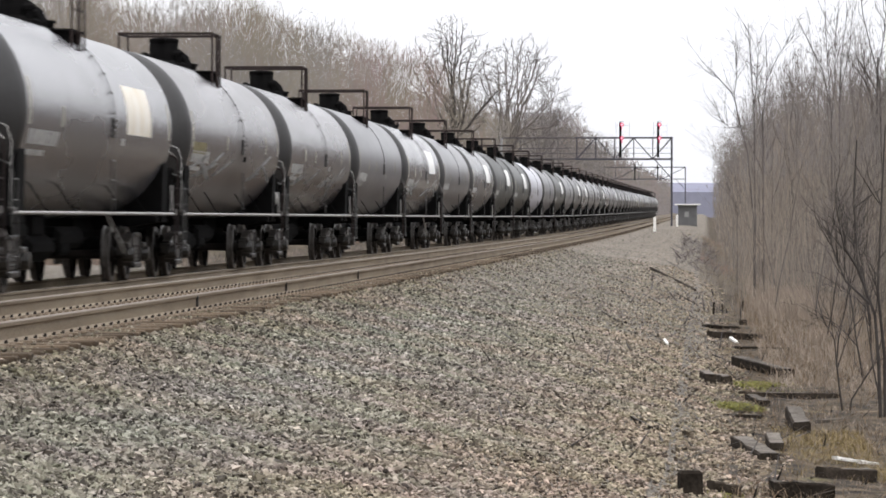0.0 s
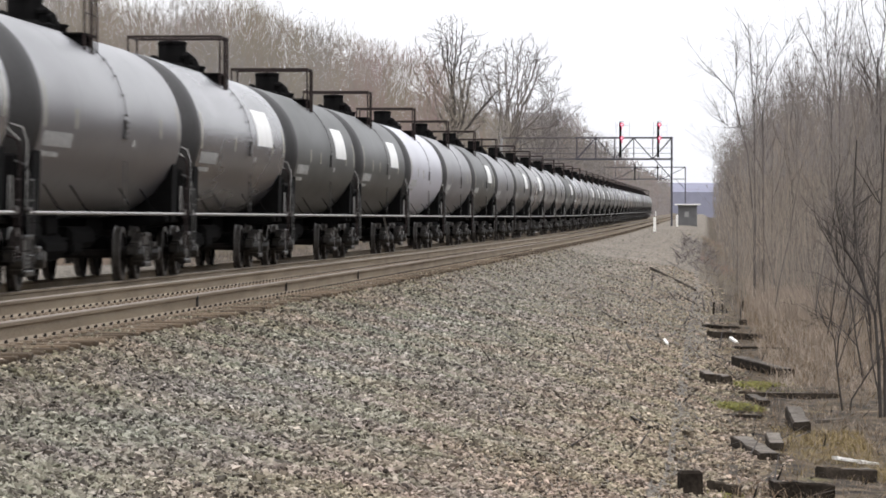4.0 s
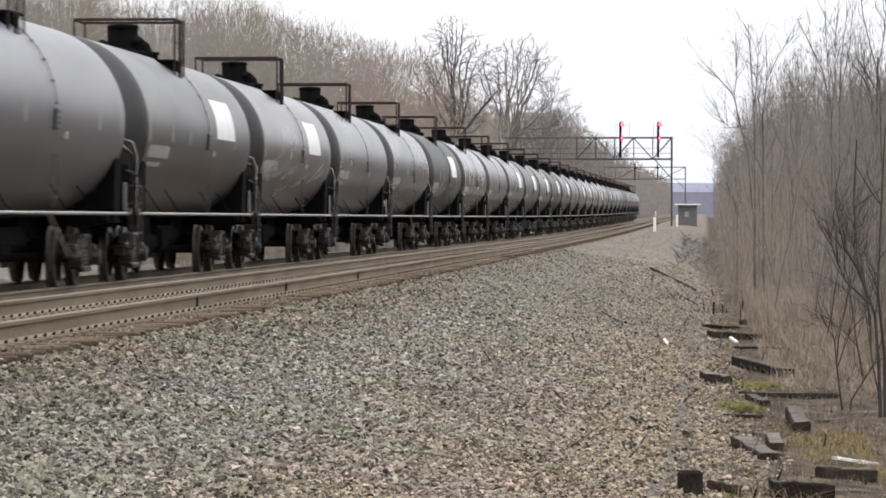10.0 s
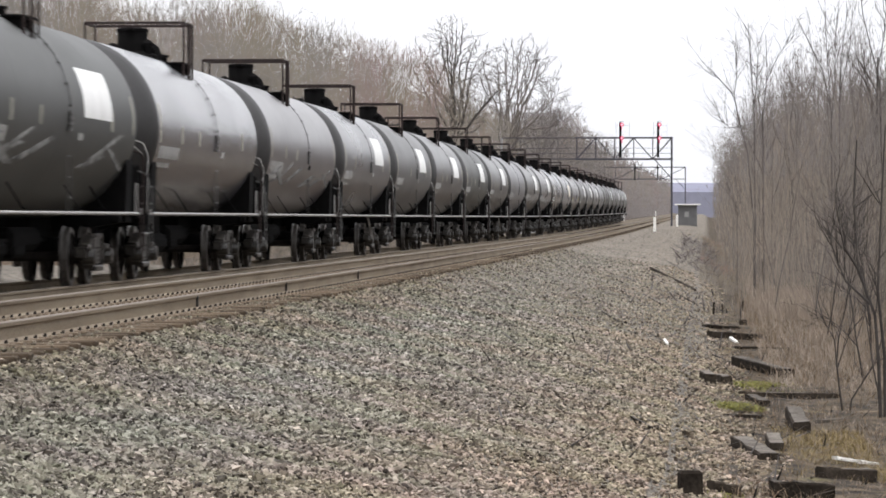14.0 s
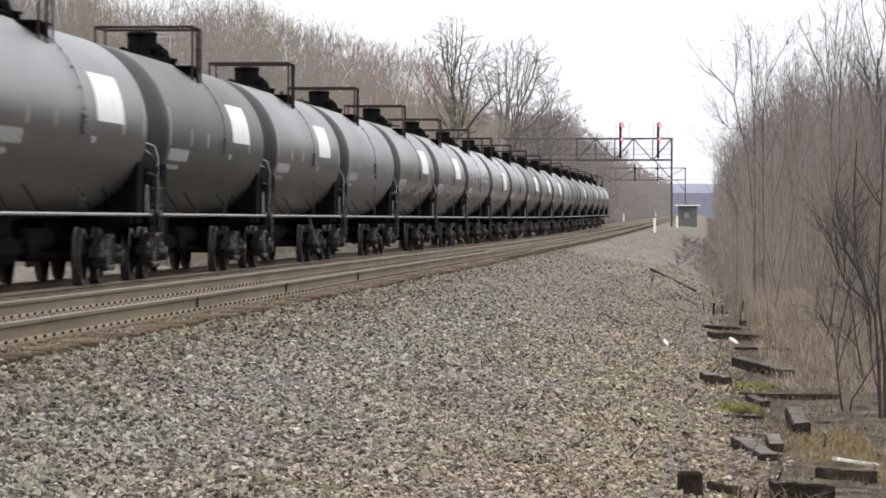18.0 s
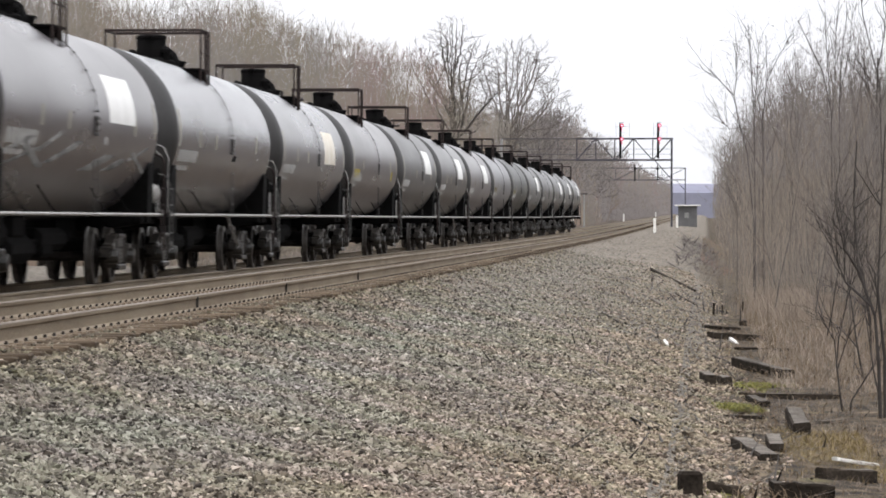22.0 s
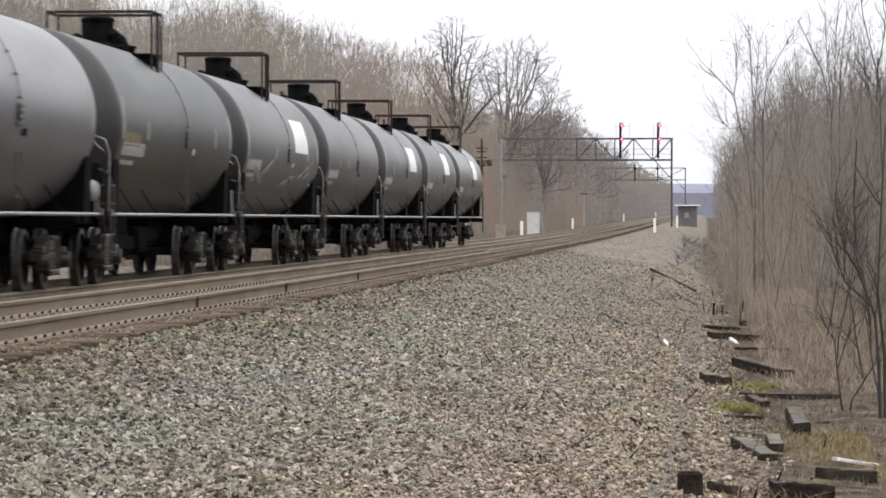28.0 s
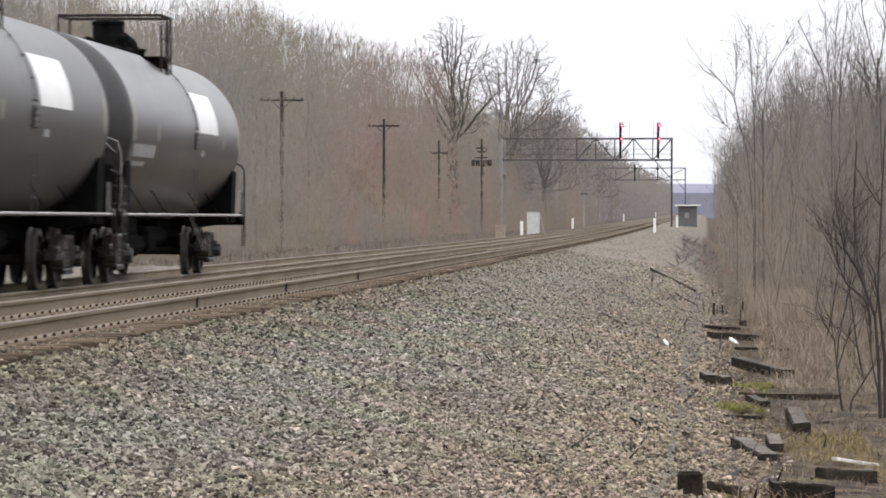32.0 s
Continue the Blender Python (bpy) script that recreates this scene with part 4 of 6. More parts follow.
for x, y, tall in ((-4.2, 330, 1.15), (-3.1, 430, 1.25), (-13.6, 298, 1.05), (-13.6, 412, 1.05), (-13.6, 668, 1.25), (-13.6, 1090, 1.3)):
    marker_post(x, y, tall)


def cabinet(x, y, w, d, tall, label, coat):
    z = ground_z(x, y, False)
    c = thing("relay_cabinet", label, "relay cabinet", at=(x, y, z))
    part("plinth", Shape().box((0, 0, 0.0), (w * 1.1, d * 1.1, 0.3), 0.02), M_STONE, c)
    part("body", Shape().box((0, 0, 0.1 + tall / 2), (w, d, tall), 0.03), coat, c)
    part("roof", Shape().box((0, 0, tall + 0.13), (w * 1.12, d * 1.12, 0.06), 0.02), coat, c)
    dr = part("door", Shape().box((0, -d / 2 - 0.02, 0.15 + tall / 2), (w * 0.85, 0.03, tall * 0.88), 0.01), coat, c)
    part("handle", Shape().box((w * 0.32, -d / 2 - 0.05, tall * 0.5), (0.04, 0.04, 0.2), 0.01), M_STEELWORK, dr)
    return c


cabinet(-16.0, 374, 1.15, 0.9, 2.15, "pale grey metal relay cabinet beside the tracks", M_CABINET)
cabinet(-16.8, 330, 0.8, 0.7, 1.2, "small weathered brown-grey cabinet at the wood's edge", M_PALEGRASS)
guy = thing("leaning_post", "thin pale post leaning beside the relay cabinet", "post", at=(-15.5, 373, ground_z(-15.5, 373, False)))
part("shaft", Shape().tube([(0.65, 0, -0.1), (0.15, 0, 2.3)], 0.06, 6), M_SILVER, guy)


mast = thing("line_post", "thin pale post with a short dark crossarm beside the line", "post", at=(-15.1, 500, ground_z(-15.1, 500, False)))
part("shaft", Shape().tube([(0, 0, -0.3), (0, 0, 4.4)], [0.11, 0.08], 8), M_SILVER, mast)
part("crossarm", Shape().box((0, 0, 4.4), (0.9, 0.12, 0.14), 0.02), M_POLE, mast)


def bungalow():
    y = 470.0
    s = scale_at(y)
    x = (1217 - 1250) / s
    z = ground_z(x, y, False)
    top = 1.04 + (390 - 364) / s - z
    h = thing("signal_hut", "small pale signal hut with an overhanging white roof", "hut", at=(x, y, z))
    part("wall", Shape().box((0, 0, top / 2 - 0.2), (2.2, 2.0, top + 0.4), 0.03), M_HUT, h)
    part("roof", Shape().box((0, 0, top + 0.06), (3.0, 2.8, 0.14), 0.03), M_WHITE, h, "white flat roof")
    part("vent", Shape().box((-0.1, -1.02, top * 0.55), (0.5, 0.06, 0.6), 0.01), M_SILVER, h)
    part("door", Shape().box((0.65, -1.02, top * 0.45), (0.7, 0.05, top * 0.85), 0.01), M_HUT, h)


bungalow()


def pole(px, top_px, y, arm_px, arm_w, label, extras=False):
    s = scale_at(y)
    x = (px - 1250) / s
    z0 = ground_z(x, y, False)
    z1 = 1.04 + (390 - top_px) / s
    za = 1.04 + (390 - arm_px) / s
    p = thing("utility_pole", label, "utility pole", "poles at the wood's edge", at=(x, y, 0))
    part("shaft", Shape().tube([(0, 0, z0 - 0.5), (0, 0, z1)], [0.17, 0.11], 10), M_POLE, p, "", 60)
    part("crossarm", Shape().box((0, -0.15, za), (arm_w, 0.12, 0.14), 0.02), M_POLE, p)
    for sx in (-1, 1):
        part("brace", Shape().tube([(0, -0.14, za - 0.65), (sx * 0.65, -0.14, za - 0.05)], 0.03, 4), M_POLE, p)
    for i in range(6):
        u = -0.46 + i * 0.184
        part("insulator", Shape().lathe([(0.035, 0.0), (0.05, 0.05), (0.05, 0.10), (0.02, 0.14)], 8, "z", (u * arm_w, -0.15, za + 0.06)), M_STEELWORK, p)
    if extras:
        for dz, w in ((-0.35, 1.3), (-1.0, 1.7), (-1.9, 0.8), (-2.7, 0.6)):
            part("crossarm", Shape().box((0, -0.15, za + dz), (w * 0.8, 0.14, 0.14), 0.02), M_POLE, p)
        for sx in (-1.15, -0.55, 0.55, 1.15):
            part("transformer", Shape().lathe([(0.18, 0), (0.24, 0.05), (0.24, 0.6), (0.1, 0.7)], 12, "z", (sx * 0.75, -0.3, za - 1.9)), M_POLE, p)


pole(497, 160, 268, 176, 2.95, "dark wooden utility pole with one crossarm before the wood")
pole(679, 210, 356, 222, 2.75, "dark wooden utility pole with one crossarm before the wood")
pole(777, 248, 418, 270, 1.9, "slender dark utility pole among the branches")
pole(853, 245, 436, 262, 1.2, "dark utility pole with a cluster of fittings near the bridge", True)


# ---- trees and brush ----
def bough(s, rng, p, d, length, r, level, top, steps, n_sides, kids, spread, lift, twig):
    """One limb with its branches, added to the shape."""
    pts, rs = [p.copy()], [r]
    seg = length / steps
    for i in range(steps):
        d = (d + Vector((rng.gauss(0, 1), rng.gauss(0, 1), rng.gauss(0, 0.6))) * (0.10 + 0.05 * level) + Vector((0, 0, lift))).normalized()
        p = p + d * seg
        pts.append(p.copy())
        rs.append(max(twig * 0.6, r * (1 - 0.80 * (i + 1) / steps)))
    s[min(level, len(s) - 1)].tube(pts, rs, n_sides[min(level, len(n_sides) - 1)], caps=False)
    if level >= top:
        return
    count = kids[level]
    for i in range(count):
        u = rng.uniform(0.30 if level == 0 else 0.15, 1.0)
        f = u * steps
        k = min(int(f), steps - 1)
        q = pts[k].lerp(pts[k + 1], f - k)
        a = rng.uniform(0, 2 * math.pi)
        axis = (pts[k + 1] - pts[k]).normalized()
        side = axis.orthogonal().normalized()
        out = side * math.cos(a) + axis.cross(side) * math.sin(a)
        nd = (axis * rng.uniform(0.55, 1.0) + out * spread[level] * rng.uniform(0.6, 1.2)).normalized()
        bough(s, rng, q, nd, length * (1.05 - 0.65 * u) * rng.uniform(0.45, 0.75), max(twig, rs[k] * 0.62), level + 1, top,
              max(2, steps - 1), n_sides, kids, spread, lift * 1.2, twig)


def tree_mesh(name, seed, tall, kids, spread, r, twig, stems=1, lift=0.06, mats=None, top=3, lean=0.06, steps=6, frac=0.9):
    rng = random.Random(seed)
    s = (Shape(), Shape())
    for i in range(stems):
        d = Vector((rng.gauss(0, lean), rng.gauss(0, lean), 1)).normalized()
        p = Vector((rng.uniform(-0.3, 0.3) * (stems > 1), rng.uniform(-0.3, 0.3) * (stems > 1), -0.4))
        bough(s, rng, p, d, tall * frac * (1 if i == 0 else rng.uniform(0.6, 0.95)), r, 0, top, steps, (7, 4, 3, 3), kids, spread, lift, twig)
    made = []
    for sh, m, nm in zip(s, mats or (M_BARK, M_TWIG), ("trunk", "crown")):
        me = bpy.data.meshes.new(nm)
        me.from_pydata(sh.v, [], sh.f)
        me.materials.append(m)
        me.polygons.foreach_set("use_smooth", [True] * len(me.polygons))
        made.append(me)
    return made


def grown_tree(seed, trunk, limbs, crown, points, step, tip, mats, twig=(0.35, 0.9), twigs_each=2, thick=0.05, power=2.2, reach=2.6):
    """A tree that grows into its crown's room: each shoot bends to the free space next to it.
    trunk: path of the bole; limbs: how many steep limbs part from its top half; crown: gives a spot in the crown."""
    r5 = np.random.default_rng(seed)
    goals = np.array([crown(r5) for _ in range(points)])
    pos, par = [np.array(trunk[0], float)], [-1]
    for q in trunk[1:]:
        q = np.array(q, float)
        a = pos[-1].copy()
        n = max(1, int(np.linalg.norm(q - a) / step))
        for i in range(n):
            par.append(len(pos) - 1)
            pos.append(a + (q - a) * (i + 1) / n)
    bole = len(pos)
    tops = np.array([g for g in goals if g[2] > np.quantile(goals[:, 2], 0.4)])
    for i in range(limbs):
        w = int(bole - 1 - r5.integers(0, max(1, bole // 5)))
        want = np.quantile(tops[:, 0], (i + 0.5) / limbs)
        end, a = min((tops[r5.integers(len(tops))] for _ in range(9)), key=lambda g: abs(g[0] - want) - 0.25 * g[2]), pos[w].copy()
        n = max(2, int(np.linalg.norm(end - a) / step))
        swing = r5.normal(0, 0.5, 3) * (1, 1, 0)
        for k in range(1, n + 1):
            u = k / n
            q = a + (end - a) * np.array((u ** 1.05, u ** 1.05, u ** 0.95)) + swing * math.sin(u * 5.5) + r5.normal(0, 0.05, 3)
            par.append(w if k == 1 else len(pos) - 1)
            pos.append(q)
    near = np.full(len(goals), 1e9)
    who = np.zeros(len(goals), int)
    fresh = 0
    for turn in range(140):
        new_pos = np.array(pos[fresh:])
        d = np.linalg.norm(goals[:, None] - new_pos[None], axis=2)
        j = d.argmin(1)
        dj = d[np.arange(len(goals)), j]
        better = dj < near
        near = np.where(better, dj, near)
        who = np.where(better, j + fresh, who)
        fresh = len(pos)
        keep = near > step * 1.15
        goals, near, who = goals[keep], near[keep], who[keep]
        if not len(goals):
            break
        pull = {}
        for g, w, far in zip(goals, who, near):
            if far > reach:
                continue
            v = g - pos[w]
            if v[2] < -0.25 * far:
                continue
            pull.setdefault(int(w), []).append(v / np.linalg.norm(v))
        if not pull:
            break
        for w, vs in pull.items():
            v = np.mean(vs, 0) + r5.normal(0, 0.18, 3) + np.array((0, 0, 0.12))
            if par[w] >= 0:
                back = pos[w] - pos[par[w]]
                v = v + 0.6 * back / np.linalg.norm(back)
            par.append(w)
            pos.append(pos[w] + step * v / np.linalg.norm(v))
    count = len(pos)
    load = np.zeros(count)
    ends = np.ones(count, bool)
    ends[[p for p in par if p >= 0]] = False
    load[ends] = tip ** power
    for i in range(count - 1, 0, -1):
        load[par[i]] += load[i]
    rad = load ** (1 / power)
    pos = np.array(pos)
    shapes = (Shape(), Shape())
    for i in range(1, count):
        p = par[i]
        sh = shapes[0 if rad[i] > thick or i < bole else 1]
        n = 6 if rad[i] > thick else 3
        sh.tube([pos[p], pos[i]], [min(rad[p], rad[i] * 1.5), rad[i]], n, caps=False)
        if rad[i] < thick * 0.6:
            along = (pos[i] - pos[p]) / step
            for k in range(twigs_each):
                v = along * 0.9 + r5.normal(0, 0.55, 3) + np.array((0, 0, 0.25))
                ln = r5.uniform(*twig)
                q = pos[i] + v / np.linalg.norm(v) * ln
                shapes[1].tube([pos[i], q], [tip * 0.75, tip * 0.3], 3, caps=False)
    made = []
    for sh, m, nm in zip(shapes, mats, ("trunk", "crown")):
        me = bpy.data.meshes.new(nm)
        me.from_pydata(sh.v, [], sh.f)
        me.materials.append(m)
        me.polygons.foreach_set("use_smooth", [True] * len(me.polygons))
        made.append(me)
    return made


def dome(low, high, wide, lean=(0.0, 0.0), belly=0.45, depth=0.8):
    """A spot in a rounded crown between two heights; belly: where it is widest."""
    def spot(r5):
        for tries in range(1000):
            u = r5.uniform(0, 1)
            w = math.sqrt(max(0.0, 1 - ((u - belly) / (1 - belly if u > belly else belly + 0.25)) ** 2))
            a, b = r5.uniform(-1, 1), r5.uniform(-1, 1)
            if a * a + b * b < 1:
                bulge = 1 + 0.16 * math.sin(3.1 * u * 4 + 2.3 * a) + 0.10 * math.sin(9 * a + 5 * b)
                return np.array((lean[0] * u + a * w * wide * bulge, lean[1] * u + b * w * wide * depth, low + (high - low) * u * (0.93 + 0.07 * math.sin(7 * a + 3 * b) + 0.04 * math.sin(17 * a))))
    return spot


def plant(name, meshes, label, group, m):
    t = thing(name, label, "tree", group, at=m)
    part("trunk", meshes[0], None, t)
    part("crown", meshes[1], None, t)
    return t


def stand(x, y, size=1.0, turn=0.0, lean=0.0):
    return pose(x, y, ground_z(x, y, False), lean, 0, turn) @ Matrix.Diagonal((size, size, size, 1))


def wood_edge(y):
    """The front of the wood on the far side of the line."""
    return between([(0, -29), (350, -29), (700, -20.5), (1500, -13.5), (3000, -13)], y)


def wood_place(bearing, depth):
    """A spot in the wood on a bearing (slope of x to y), so far behind its front."""
    y = 300.0
    for i in range(12):
        y = min(2300, max(60, (wood_edge(y) - depth) / bearing))
    return wood_edge(y) - depth, y


def crown_top(x, y):
    return 13.0 + 3.7 * smooth(220, 340, y) - 1.6 * smooth(390, 520, y) - 3.0 * smooth(600, 1200, y) + 2.6 * noise.noise((x * 0.12, y * 0.035, 0.5)) + 1.5 * noise.noise((x * 0.4, y * 0.12, 4.5))


rng = random.Random(11)
FOREST = [grown_tree(100 + i, [(0, 0, -0.4), (0.15 * (i - 2), 0.1, 3.0), (0.3 * (i % 2), 0, 6.0)], 4, dome(4.5, 14.5, 2.5 + 0.3 * (i % 3)), 420, 0.5, 0.012, (M_BARK, M_HAZE), (0.4, 1.1), 2, 0.04) for i in range(6)]
THICKET = [tree_mesh("thicket", 200 + i, 6.5, (8, 6, 4), (0.55, 0.7, 0.8), 0.06, 0.014, lift=0.10, lean=0.16, steps=5, mats=(M_REDTWIG, M_REDTWIG)) for i in range(4)]
SAPLING = [tree_mesh("sapling", 300 + i, 8.5, (8, 4, 3), (0.45, 0.6, 0.8), 0.036, 0.005, lift=0.07, steps=8, mats=(M_BARK, M_BRUSH), lean=0.05) for i in range(6)]
for i in range(190):
    x, y = wood_place(rng.uniform(-0.19, -0.0125), 3 + rng.expovariate(1 / 13))
    plant("tree", FOREST[i % 6], "tall bare grey-brown tree in the wood beside the line", "bare trees of the wood", stand(x, y, rng.uniform(0.85, 1.12) * (crown_top(x, y) / 14.0), rng.uniform(0, 360)))
for i in range(60):
    x, y = wood_place(rng.uniform(-0.19, -0.010), rng.uniform(-1, 9))
    plant("shrub", THICKET[i % 4], "bare reddish brown shrub at the edge of the wood", "shrubs at the wood's edge", stand(x, y, rng.uniform(0.7, 1.25), rng.uniform(0, 360)))


def thicket_slope(bearing):
    """How steeply the thicket's top rises to the eye: lower growth next to the line, taller away from it."""
    return between([(0, 0.0110), (0.007, 0.0215), (0.0126, 0.0290), (0.021, 0.0340), (0.03, 0.0365), (0.045, 0.042), (0.06, 0.048)], bearing)


made = 0
while made < 85:
    x = rng.uniform(0.9, 10)
    y = x / rng.uniform(0.0022, 0.054)
    if not 92 < y < 1000:
        continue
    tall = min(rng.uniform(0.62, 1.0) * (1 + 0.8 * smooth(120, 400, y)), (2.4 + y * thicket_slope(x / y)) / 8.7)
    plant("sapling", SAPLING[made % 6], "slender bare grey sapling in the thicket beside the ditch", "saplings beside the ditch", stand(x, y, tall, rng.uniform(0, 360)))
    made += 1


def twigs(name, label, places, material, length, seed, thick=0.00007, lean=0.45):
    """Countless fine bare twigs, joined; places: (x, y, z) of each one's foot."""
    rr = np.random.default_rng(seed)
    p = np.array(places)
    n = len(p)
    d = np.stack([rr.normal(0, lean, n), rr.normal(0, lean, n), np.ones(n)], -1)
    d /= np.linalg.norm(d, axis=1, keepdims=True)
    ln = rr.uniform(*length, n)[:, None]
    w = (thick * np.maximum(60, p[:, 1]) * rr.uniform(0.6, 1.5, n))[:, None]
    foot = [p + w * np.array((math.cos(a), math.sin(a), 0.0)) for a in (0.3, 2.4, 4.5)]
    vs = np.stack([*foot, p + d * ln], 1).reshape(-1, 3)
    k = np.arange(n)[:, None] * 4
    fs = np.stack([k + np.array(q) for q in ((0, 1, 3), (1, 2, 3), (2, 0, 3))], 1).reshape(-1, 3)
    me = bpy.data.meshes.new(name)
    me.vertices.add(len(vs))
    me.vertices.foreach_set("co", vs.ravel())
    me.loops.add(fs.size)
    me.loops.foreach_set("vertex_index", fs.ravel())
    me.polygons.add(len(fs))
    me.polygons.foreach_set("loop_start", np.arange(0, fs.size, 3))
    me.polygons.foreach_set("loop_total", np.full(len(fs), 3))
    me.update(calc_edges=True)
    me.materials.append(material)
    return tagged(new(name, me), label, "twigs", kind="stuff")


def wood_twigs(count, low, high, seed, power=1.0, front=0.0, bearings=(-0.185, -0.0085), deep=12.0, lumps=0.0):
    rr = random.Random(seed)
    out = []
    for i in range(count):
        x, y = wood_place(rr.uniform(*bearings), front + rr.expovariate(1 / deep))
        top = crown_top(x, y) * (1 - lumps + 2 * lumps * abs(noise.noise((x * 0.3, y * 0.045, 2.2))) / 0.45)
        out.append((x, y, ground_z(x, y, False) + top * (low + (high - low) * rr.random() ** power)))
    return out


CANOPY = wood_twigs(220000, 0.2, 1.03, 31, 1.0)
twigs("wood_canopy", "hazy grey-brown mass of bare twigs above the wood", [p for i, p in enumerate(CANOPY) if p[1] > 250 or i % 5 < 2], M_HAZE, (0.4, 1.4), 32, 0.00006, 0.42)
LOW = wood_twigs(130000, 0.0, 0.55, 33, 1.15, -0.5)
twigs("wood_undergrowth", "dense reddish brown bare undergrowth of the wood", [p for p in LOW if p[1] < 560], M_REDTWIG, (0.3, 0.9), 34, 0.00008, 0.8)
# beyond 560 m the twigs turn grey: distance haze painted in
twigs("far_undergrowth", "dense bare undergrowth far along the line, greyed by painted haze", [p for p in LOW if p[1] >= 560], M_GREYHAZED, (0.4, 1.3), 35, 0.0001, 0.7)
twigs("front_brush", "soft brown bare brush growing before the wood", wood_twigs(70000, 0.0, 0.31, 36, 1.5, -4.5, (-0.185, -0.026), 3.0, 0.7), M_REDTWIG, (0.3, 0.9), 37, 0.00008, 0.7)
twigs("far_canopy", "bare tree tops far along the line, greyed by painted haze", wood_twigs(44000, 0.1, 1.1, 38, 1.1, 0.0, (-0.045, -0.0085)), M_GREYHAZED, (0.5, 1.6), 39, 0.00009, 0.5)


def right_twigs(count, seed, power=1.25):
    rr = random.Random(seed)
    out = []
    while len(out) < count:
        x = rr.uniform(1.0, 11)
        y = x / rr.uniform(0.0016, 0.052)
        if not (117 if x < 3.3 else 98) < y < 1100:
            continue
        top = 5.6 + 7.5 * smooth(120, 400, y) + 1.2 * noise.noise((x * 0.5, y * 0.05, 9)) + min(1.5, 0.35 * x)
        top = min(top, 0.9 + 0.93 * y * thicket_slope(x / y)) * (0.82 + 0.5 * noise.noise((x * 1.1, y * 0.09, 6)))
        out.append((x, y, ground_z(x, y, False) + top * rr.random() ** power))
    return out


twigs("right_thicket", "dense thicket of fine bare grey-brown stems beside the ditch", right_twigs(62000, 41), M_BRUSH, (0.3, 1.5), 42, 0.00006, 0.22)


# growth right of the view, never seen, added to block the low sky
def unseen_twigs(count, seed):
    rr = random.Random(seed)
    out = []
    for i in range(count):
        x, y = rr.uniform(6.5, 16), rr.uniform(-120, 112)
        out.append((x, y, ground_z(x, y, False) + 9.0 * rr.random()))
    return out


twigs("right_canopy", "fine bare twigs along the top of the thicket", [(x, y, z * 1.45 - 0.3) for x, y, z in right_twigs(62000, 45, 0.8) if z > 1.8], M_GREYHAZED, (0.3, 1.2), 46, 0.00005, 0.35)
twigs("side_thicket", "unseen bare thicket along the ditch, added to block low sky light", unseen_twigs(40000, 43), M_BARK, (1.0, 2.4), 44, 0.0006, 0.25)


def blades(name, label, count, place, tall, r, material, seed, bend=0.5):
    """Grass blades and dead stalks, joined."""
    rr = random.Random(seed)
    vs, fs = [], []
    for i in range(count):
        x, y = place(rr)
        z = ground_z(x, y, False) - 0.03
        h = rr.uniform(*tall)
        bx, by = rr.gauss(0, bend), rr.gauss(0, bend)
        w = r * rr.uniform(0.6, 1.3)
        k = len(vs)
        for u, ww in ((0, 1.0), (0.55, 0.75), (1.0, 0.2)):
            cx, cy, cz = x + bx * h * u * u, y + by * h * u * u, z + h * u * (1 - 0.25 * u * abs(bx))
            for a in (0, 2.09, 4.19):
                vs.append((cx + w * ww * math.cos(a), cy + w * ww * math.sin(a), cz))
        for j in range(2):
            for q in range(3):
                a, b = k + 3 * j + q, k + 3 * j + (q + 1) % 3
                fs.append((a, b, b + 3, a + 3))
    me = bpy.data.meshes.new(name)
    me.from_pydata(vs, [], fs)
    me.materials.append(material)
    return tagged(new(name, me), label, "grass", kind="stuff")


def ditch_grass(rr):
    """Tufts: thick under the saplings, thin on the bare ditch floor."""
    y = rr.uniform(62, 125)
    x = rr.uniform(0.9 + 0.2 * smooth(110, 60, y), 5.6)
    return x, y


def ditch_litter(rr):
    y = rr.uniform(33, 95)
    return rr.uniform(0.15, 0.055 * y), y


def bank_weeds(rr):
    y = rr.uniform(135, 330)
    return rr.uniform(-0.25, 1.4), y


def left_verge(rr):
    x, y = wood_place(-10 ** rr.uniform(-1.7, -0.73), rr.uniform(-10.5, 1))
    return min(x, -20.5 + 5.7 * smooth(105, 130, y)), y


blades("dead_grass", "tufts of pale dead straw grass under the saplings", 4200, ditch_grass, (0.1, 0.5), 0.005, M_STRAW, 23, 0.35)
blades("tall_dead_grass", "tall pale dead grass among the sapling stems", 3600, lambda rr: (rr.uniform(1.3, 6.5), rr.uniform(66, 150)), (0.15, 0.85), 0.008, M_PALEGRASS, 28, 0.25)
blades("ditch_litter", "dead stalks and leaf litter on the ditch floor", 3500, ditch_litter, (0.05, 0.22), 0.006, M_STRAW, 24, 0.9)
blades("bank_weeds", "dead weeds on the far slope of the embankment", 2200, bank_weeds, (0.1, 0.6), 0.010, M_REDTWIG, 25, 0.6)
blades("verge_grass", "dead brown grass along the wood's edge", 7000, left_verge, (0.1, 0.7), 0.016, M_BRUSH, 27, 0.6)


